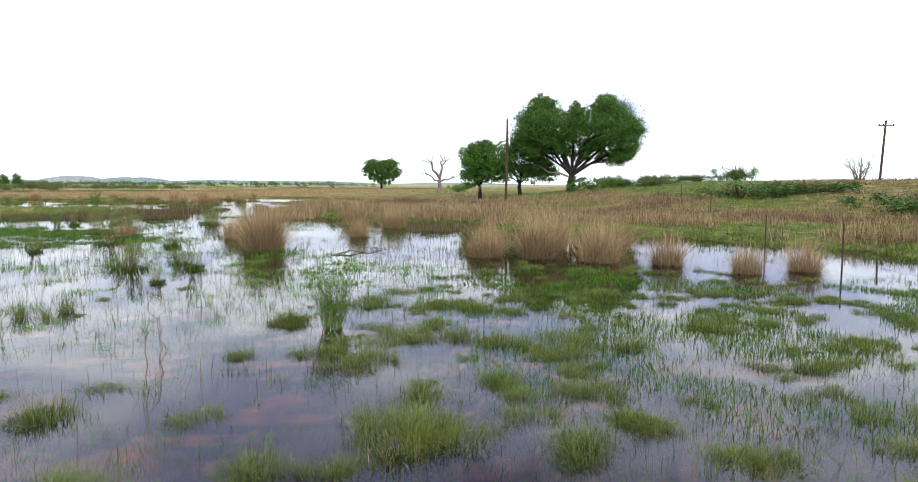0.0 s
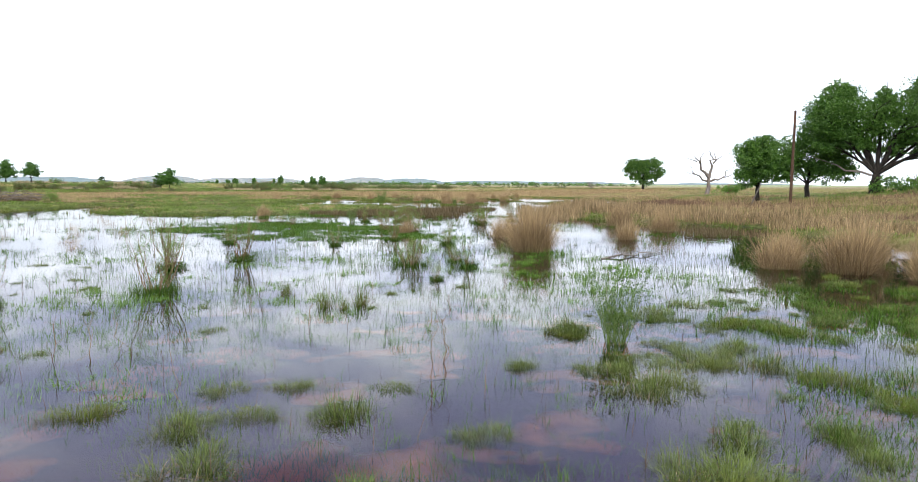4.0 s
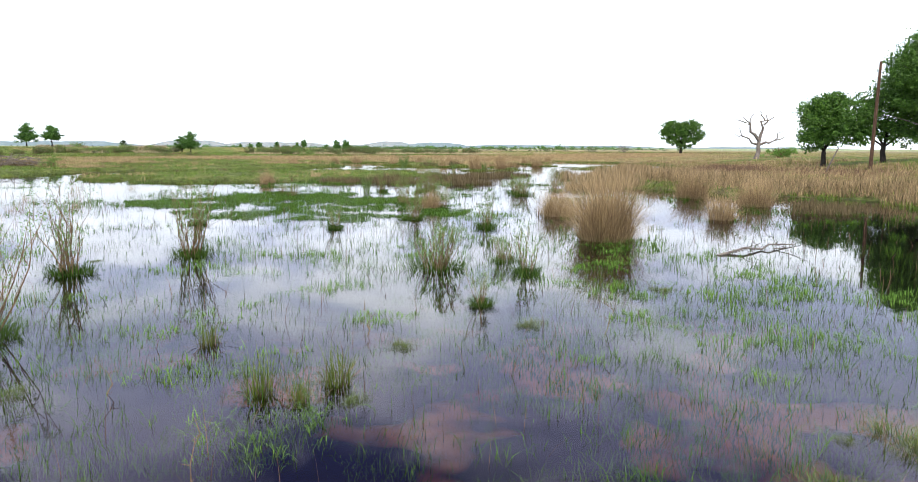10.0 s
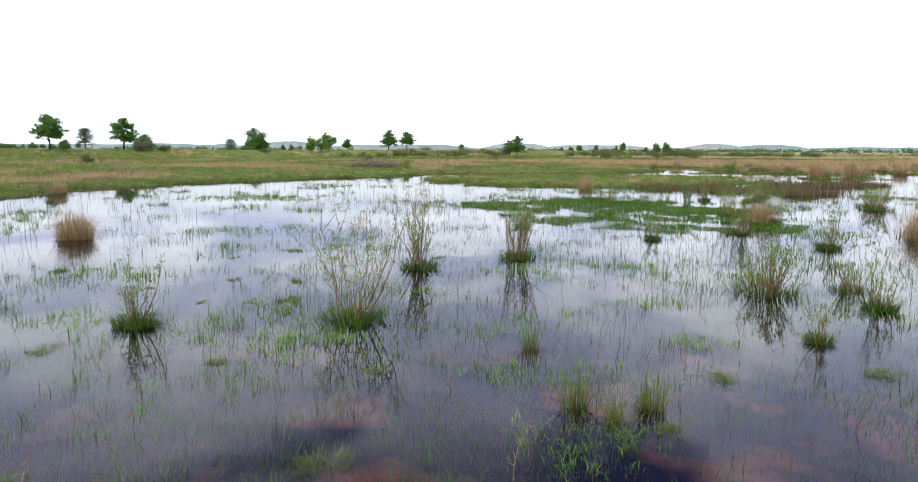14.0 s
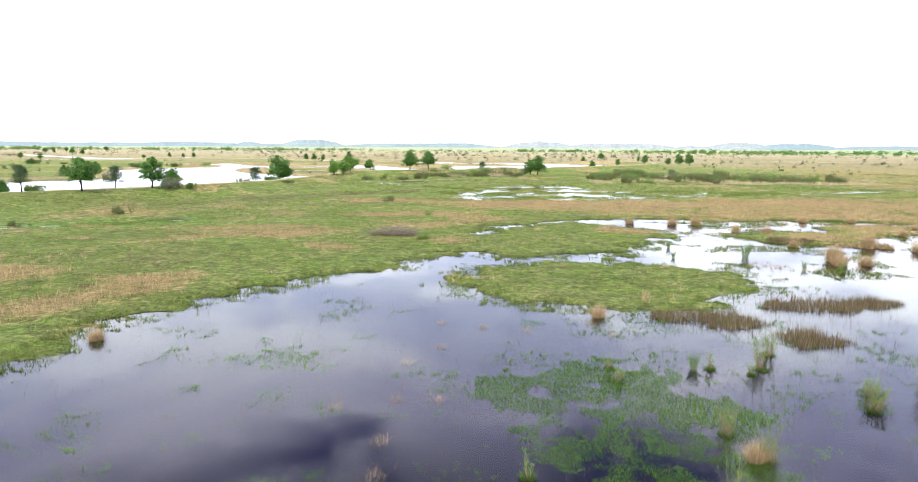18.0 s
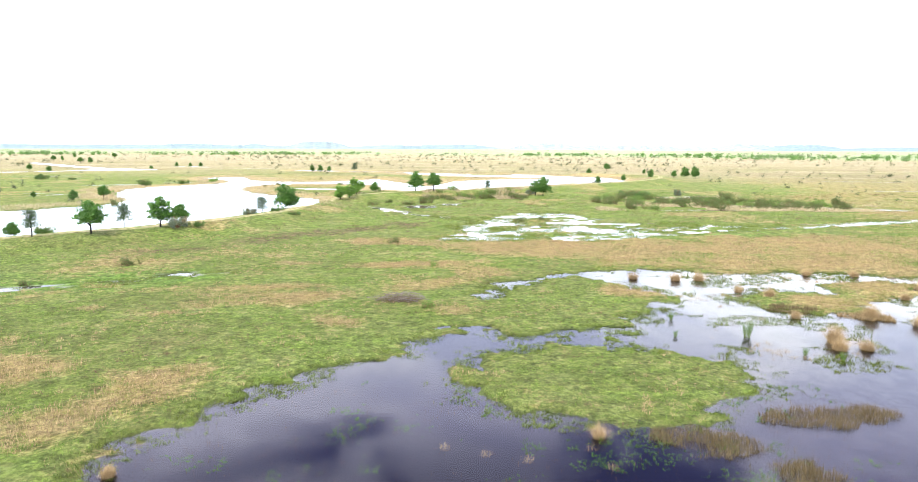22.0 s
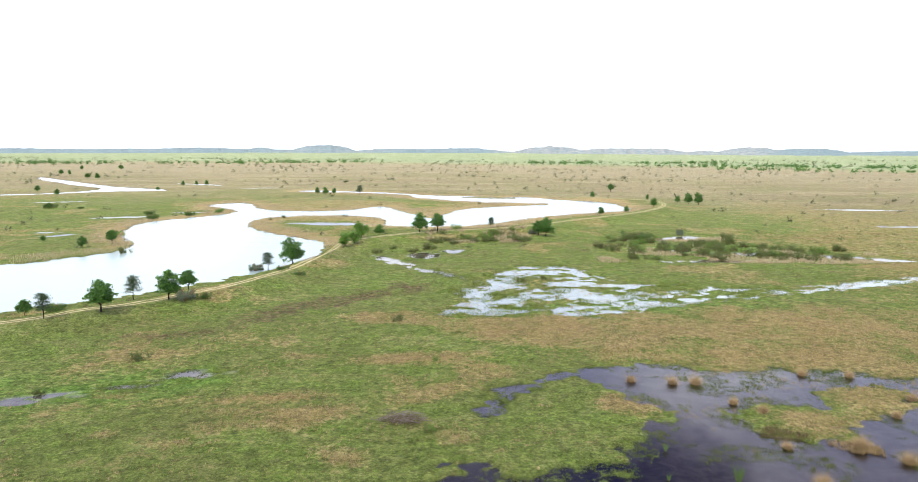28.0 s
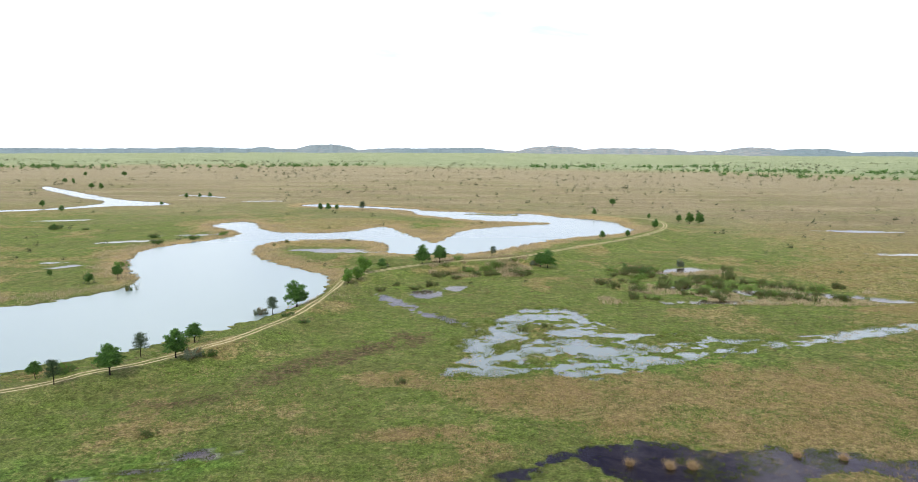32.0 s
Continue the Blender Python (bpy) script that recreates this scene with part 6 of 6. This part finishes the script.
for v, x, y, t, w in ([(0, -62, 121, 2.0, 1.1), (0, -70, 104, 1.6, 1.0), (1, -4, 90, 2.2, 0.9), (0, 80, 262, 4, 1.4), (0, 84, 258, 4.4, 1.4), (0, 90, 265, 3.8, 1.5), (0, 96, 270, 4, 1.4), (0, 104, 275, 3.6, 1.4), (0, 92, 248, 4, 1.4), (0, 99, 250, 3.8, 1.4), (0, 108, 262, 3.6, 1.3), (0, 74, 290, 4.2, 1.4)] +
        [(0, 80, 288, 4, 1.4), (0, 113, 279, 3.5, 1.4), (0, 60, 262, 3.4, 1.6), (0, 56, 268, 3.4, 1.6), (1, 2, 292, 4, 1.6), (1, 8, 296, 4.2, 1.6), (1, 14, 300, 4, 1.6), (0, 10, 284, 3.4, 1.7), (0, -12, 280, 3, 1.6), (0, -4, 276, 3.2, 1.8), (0, 20, 290, 3.4, 1.6), (0, 120, 245, 3.4, 1.3)] +
        [(0, 130, 240, 3.2, 1.3), (0, 150, 262, 3.2, 1.2), (0, -14, 262, 3.2, 1.4), (0, -20, 255, 2.6, 1.4), (0, -28, 262, 2.8, 1.4), (0, -33, 252, 2.6, 1.4), (0, -104, 378, 2.4, 1.0), (0, -108, 366, 2.2, 1.0), (0, -70, 385, 2.4, 1.2), (0, 18, 199, 2.4, 1.3), (0, 25, 202, 2.2, 1.5), (0, -15, 151, 1.8, 1.2), (1, -5, 122, 1.8, 1.0), (0, -132, 251, 3, 1)]):
    put("w", v if v else 2 * (int(x + y) % 2), x, y, 0.8 * t * (0.75 + 0.5 * ((x * 7 + y * 3) % 10) / 10), WET, "bush", "willow bushes round the ponds", w)
# a thicket of the same bushes over the wet ground beyond the pond and inside the bend of the track
grown = 0
while grown < 84:
    x, y = (float(uni(1, 62, 152)[0]), float(uni(1, 240, 298)[0])) if grown < 64 else (float(uni(1, -12, 28)[0]), float(uni(1, 282, 312)[0]))
    if -0.5 < sample(edge, np.array([x]), np.array([y]))[0] < (14 if grown < 64 else 40) and sample(track_off, np.array([x]), np.array([y]))[0] > 4:
        put("w", grown % 3, x, y, float(uni(1, 1.4, 3.2)[0]), WET, "bush", "willow bushes round the ponds", float(uni(1, 1.2, 1.9)[0]))
        grown += 1

# far scrub on the plain and the woods along its edge
pts, sizes = [], []
n = 7000
sx, sy = uni(n, -1500, 1700), 260 + 1900 * rng.random(n) ** 1.5
ok = (sample(edge, sx, sy) > 3) & (waves(sx, sy, 160, 41, 3) + uni(n, -0.6, 0.6) > 0.0) & (np.abs(sx) < sy * 0.95 + 60)
sx, sy = sx[ok], sy[ok]
for x, y, z in zip(sx, sy, sample(height, sx, sy)):
    s = float(uni(1, 0.4, 1.15)[0] ** 1.5 + 0.25) * (1 + y / 1100)
    k = 26
    q = rng.normal(size=(k, 3)) * np.array([0.5, 0.5, 0.48]) * s
    q[:, 2] = z + np.abs(q[:, 2] + 0.5 * s)
    q[:, :2] += (x, y)
    pts.append(q); sizes.append(np.full(k, 0.42 * s))
tagged(part("far_scrub", leaves(np.concatenate(pts), np.concatenate(sizes), 0.8), M_SCRUB), "scattered dark green scrub over the far plain", "scrub", kind="stuff")
pts, sizes = [], []
for x0, y0, x1, y1, k in ((420, 1500, 1300, 1250, 150), (150, 1700, 700, 1750, 90), (-700, 1500, -250, 1750, 90), (-1500, 1500, -800, 1500, 120), (500, 1250, 900, 1000, 50)):
    for t in rng.random(k):
        x, y = x0 + (x1 - x0) * t + rng.normal() * 25, y0 + (y1 - y0) * t + rng.normal() * 45
        s = float(uni(1, 2.0, 4.5)[0])
        q = rng.normal(size=(45, 3)) * np.array([0.62, 0.62, 0.52]) * s
        q[:, 2] = ground_z(x, y) + np.abs(q[:, 2] + 0.8 * s)
        q[:, :2] += (x, y)
        pts.append(q); sizes.append(np.full(45, 0.55 * s))
tagged(part("far_woods", leaves(np.concatenate(pts), np.concatenate(sizes), 0.85), M_LEAF_DYKE), "bands of green woods at the edge of the plain", "woods", kind="stuff")
# grass and reed fringes farther out
x, y = scatter(460000, -190, 130, 225, 600)
le = sample(lake_edge, x, y)
keep = (sample(edge_rough, x, y) > -0.6) & (le < 18) & (le > -1.5) & (waves(x, y, 9, 42, 3) + uni(len(x), -0.3, 0.3) > -0.25 + 0.03 * le) & (sample(track_off, x, y) > 3)
x, y = x[keep], y[keep]
n = len(x)
grass_stuff("lake_reeds", x, y, uni(n, 0.5, 1.5), uni(n, 0.07, 0.14), uni(n, 0.1, 0.9), uni(n, 0, 0.5), M_STRAW, "pale tan reed fringe round the lake")
x, y = scatter(150000, -10, 150, 150, 235)
pe = sample(edge_rough, x, y)
keep = (pe < 2.5) & (pe > -14) & (waves(x, y, 9, 43, 4) + 0.05 * pe > 0.0)
x, y = x[keep], y[keep]
n = len(x)
grass_stuff("pond_sedge", x, y, uni(n, 0.2, 0.6), uni(n, 0.06, 0.12), uni(n, 0.05, 0.4), uni(n, 0, 0.4), M_SEDGE, "olive sedge and grass broken through a shallow pond", z=np.maximum(sample(height, x, y), -0.1))
clumps("pond_tussocks", 9000, (-8, 150, 154, 232), lambda x, y: (sample(pond_edge, x, y) < 1.5) & (sample(height, x, y) > -0.12) & (waves(x, y, 8, 70, 3) + uni(len(x), -0.5, 0.5) > -0.15), 10, 0.28, 0.42, 0.07, M_RANK, "dark green tussocks broken through the pond")
clumps("pond_straw", 3800, (-8, 150, 154, 232), lambda x, y: (sample(pond_edge, x, y) < 2.5) & (waves(x, y, 10, 71, 3) + uni(len(x), -0.5, 0.5) > 0.25), 12, 0.35, 0.6, 0.07, M_TAN, "straw tufts broken through the pond")
clumps("wet_reeds", 9000, (50, 190, 232, 300), lambda x, y: (sample(edge, x, y) > -1) & (sample(edge, x, y) < 9) & (waves(x, y, 16, 72, 3) > 0.1), 10, 0.6, 1.5, 0.12, M_STRAW, "straw reeds round the far pools")
clumps("thicket_reeds", 2600, (-16, 30, 280, 328), lambda x, y: on_land(x, y) & (waves(x, y, 10, 73, 3) > -0.1), 12, 0.6, 1.8, 0.12, M_STRAW, "straw reeds inside the bend of the track")
x, y = scatter(90000, -110, 160, 120, 330)
keep = (sample(edge_rough, x, y) > 0.5) & (sample(track_off, x, y) > 2.4) & (waves(x, y, 6, 44, 3) > -0.1)
x, y = x[keep], y[keep]
n = len(x)
dr = sample(dry, x, y) + uni(n, -0.2, 0.2) > 0.5
for sel, mat, nm, lb in ((dr, M_TAN, "dry_grass_far", "tan dry grass farther out"), (~dr, M_MEADOW, "meadow_grass_far", "rough green pasture grass")):
    xs, ys = x[sel], y[sel]
    m = len(xs)
    grass_stuff(nm, xs, ys, uni(m, 0.2, 0.55), uni(m, 0.10, 0.2), uni(m, 0.1, 0.4), uni(m, 0.1, 0.4), mat, lb)


# ---- poles, fence, brush pile ----
def pole_thing(name, x, y, tall, r, label, lean=0.0, turn=0.0):
    e = stand(name, x, y, label, "pole", turn=turn)
    part("shaft", tube([(lean * k / 5, 0, -0.4 + (tall + 0.4) * k / 5) for k in range(6)], r * np.linspace(1.0, 0.72, 6), 10), M_POLE, e, smooth=True)
    return e


def box(cx, cy, cz, sx, sy, sz):
    v = np.array([(a, b, c) for a in (-1, 1) for b in (-1, 1) for c in (-1, 1)], float) * np.array([sx, sy, sz]) / 2 + np.array([cx, cy, cz])
    q = [(0, 1, 3, 2), (4, 6, 7, 5), (0, 4, 5, 1), (2, 3, 7, 6), (0, 2, 6, 4), (1, 5, 7, 3)]
    return v, np.array([t for a, b, c, d in q for t in ((a, b, c), (a, c, d))])


plain = pole_thing("utility_pole", 64.6, 36.1, 10.0, 0.17, "tall plain brown wooden pole with a slight lean", 0.1, -53)
part("cap", tube([(0.1, 0, 9.98), (0.1, 0, 10.06)], [0.13, 0.11], 10), M_STEEL, plain, "dark metal cap")
cross = pole_thing("utility_pole", 125.5, 1.8, 10.0, 0.2, "utility pole with one crossarm and insulators", 0.5, -53)
arm = part("crossarm", box(0.48, -0.2, 9.2, 2.6, 0.14, 0.16), M_POLE, cross)
for dx in (-1.15, -0.5, 1.15):
    part("insulator", tube([(0.48 + dx, -0.2, 9.26), (0.48 + dx, -0.2, 9.4), (0.48 + dx, -0.2, 9.55)], [0.05, 0.09, 0.05], 8), M_STEEL, arm, "small dark insulator")
part("insulator", tube([(0.5, 0, 9.95), (0.5, 0, 10.1), (0.5, 0, 10.25)], [0.05, 0.09, 0.05], 8), M_STEEL, arm, "small dark insulator")
lean_post = stand("leaning_post", 58.3, 36.6, "pale leaning wooden post in dry grass", "post", turn=-53)
part("shaft", tube([(0, 0, -0.2), (0.5, 0, 1.2), (0.95, 0, 2.3)], [0.07, 0.065, 0.05], 7), M_DEADWOOD, lean_post)
fence = new("wire_fence")
tagged(fence, "old wire fence with thin rusty steel posts along the ditch", "fence")
FENCE = [(16.0, -8.6), (21.4, -5.0), (26.6, -1.5), (46.9, 6.6), (58.0, 12.4), (66.0, 17.5), (75.0, 24.0), (85.6, 32.1)]
tops = []
for x, y in FENCE:
    z = max(ground_z(x, y), -0.35)
    ob = part("post", join([box(0, 0, 0.55, 0.05, 0.012, 2.1), box(0, 0.02, 0.55, 0.012, 0.045, 2.1)]), M_STEEL, fence)
    ob.matrix_basis = Matrix.Translation((x, y, max(z, -0.3) + 0.15)) @ pose(0, 0, 0, rng.normal() * 2, rng.normal() * 2, 30)
    tops.append((x, y, max(z, -0.3) + 1.65))
for drop in (0.1, 0.45, 0.8, 1.1):
    for a, b in zip(tops[:-1], tops[1:]):
        p = [tuple(np.array(a) * (1 - t) + np.array(b) * t - np.array([0, 0, drop + 0.06 * math.sin(t * math.pi)])) for t in (0, 0.25, 0.5, 0.75, 1)]
        part("wire", tube(p, [0.004] * 5, 3), M_STEEL, fence)
pile = stand("brush_pile", -8.4, 93.8, "heap of dead grey branches and twigs in the meadow", "brush pile")
for k in range(60):
    a, r = float(uni(1, 0, 6.283)[0]), 2.6 * math.sqrt(float(rng.random()))
    s = np.array([r * math.cos(a) * 1.2, r * math.sin(a) * 0.7, float(uni(1, 0, 1.3)[0]) * (1.15 - r / 3)])
    d = rng.normal(size=3) * np.array([1.3, 0.9, 0.35])
    ob = part("branch", tube(bent(s - d, s + d + np.array([0, 0, 0.3]), 0.08, 5, 0.08), float(uni(1, 0.02, 0.06)[0]) * np.linspace(1, 0.3, 5), 4), M_DEADWOOD, pile)
part("trunk_piece", tube(bent((-0.4, -0.5, 0.5), (2.4, -1.2, 0.25), 0.02, 5, 0.03), 0.12 * np.linspace(1, 0.6, 5), 7), M_DEADWOOD, pile, "bleached forked trunk")
part("trunk_piece", tube(bent((-0.3, -0.5, 0.2), (0.4, -0.6, 1.6), 0.02, 5, 0.03), 0.10 * np.linspace(1, 0.5, 5), 7), M_DEADWOOD, pile, "bleached forked trunk")
x, y = rng.normal(-8.6, 1.5, 2600), rng.normal(93.8, 1.0, 2600)
n = 2600
base = np.stack([x + 8.4, y - 93.8, np.zeros(n)], -1)
part("weed_mass", ribbons(base, uni(n, 0, 6.283), uni(n, 0.3, 1.2), uni(n, 0.05, 0.5), uni(n, 0.014, 0.03), uni(n, 0, 0.4), 2), M_MATBROWN, pile, "dark brown weeds grown through the heap")
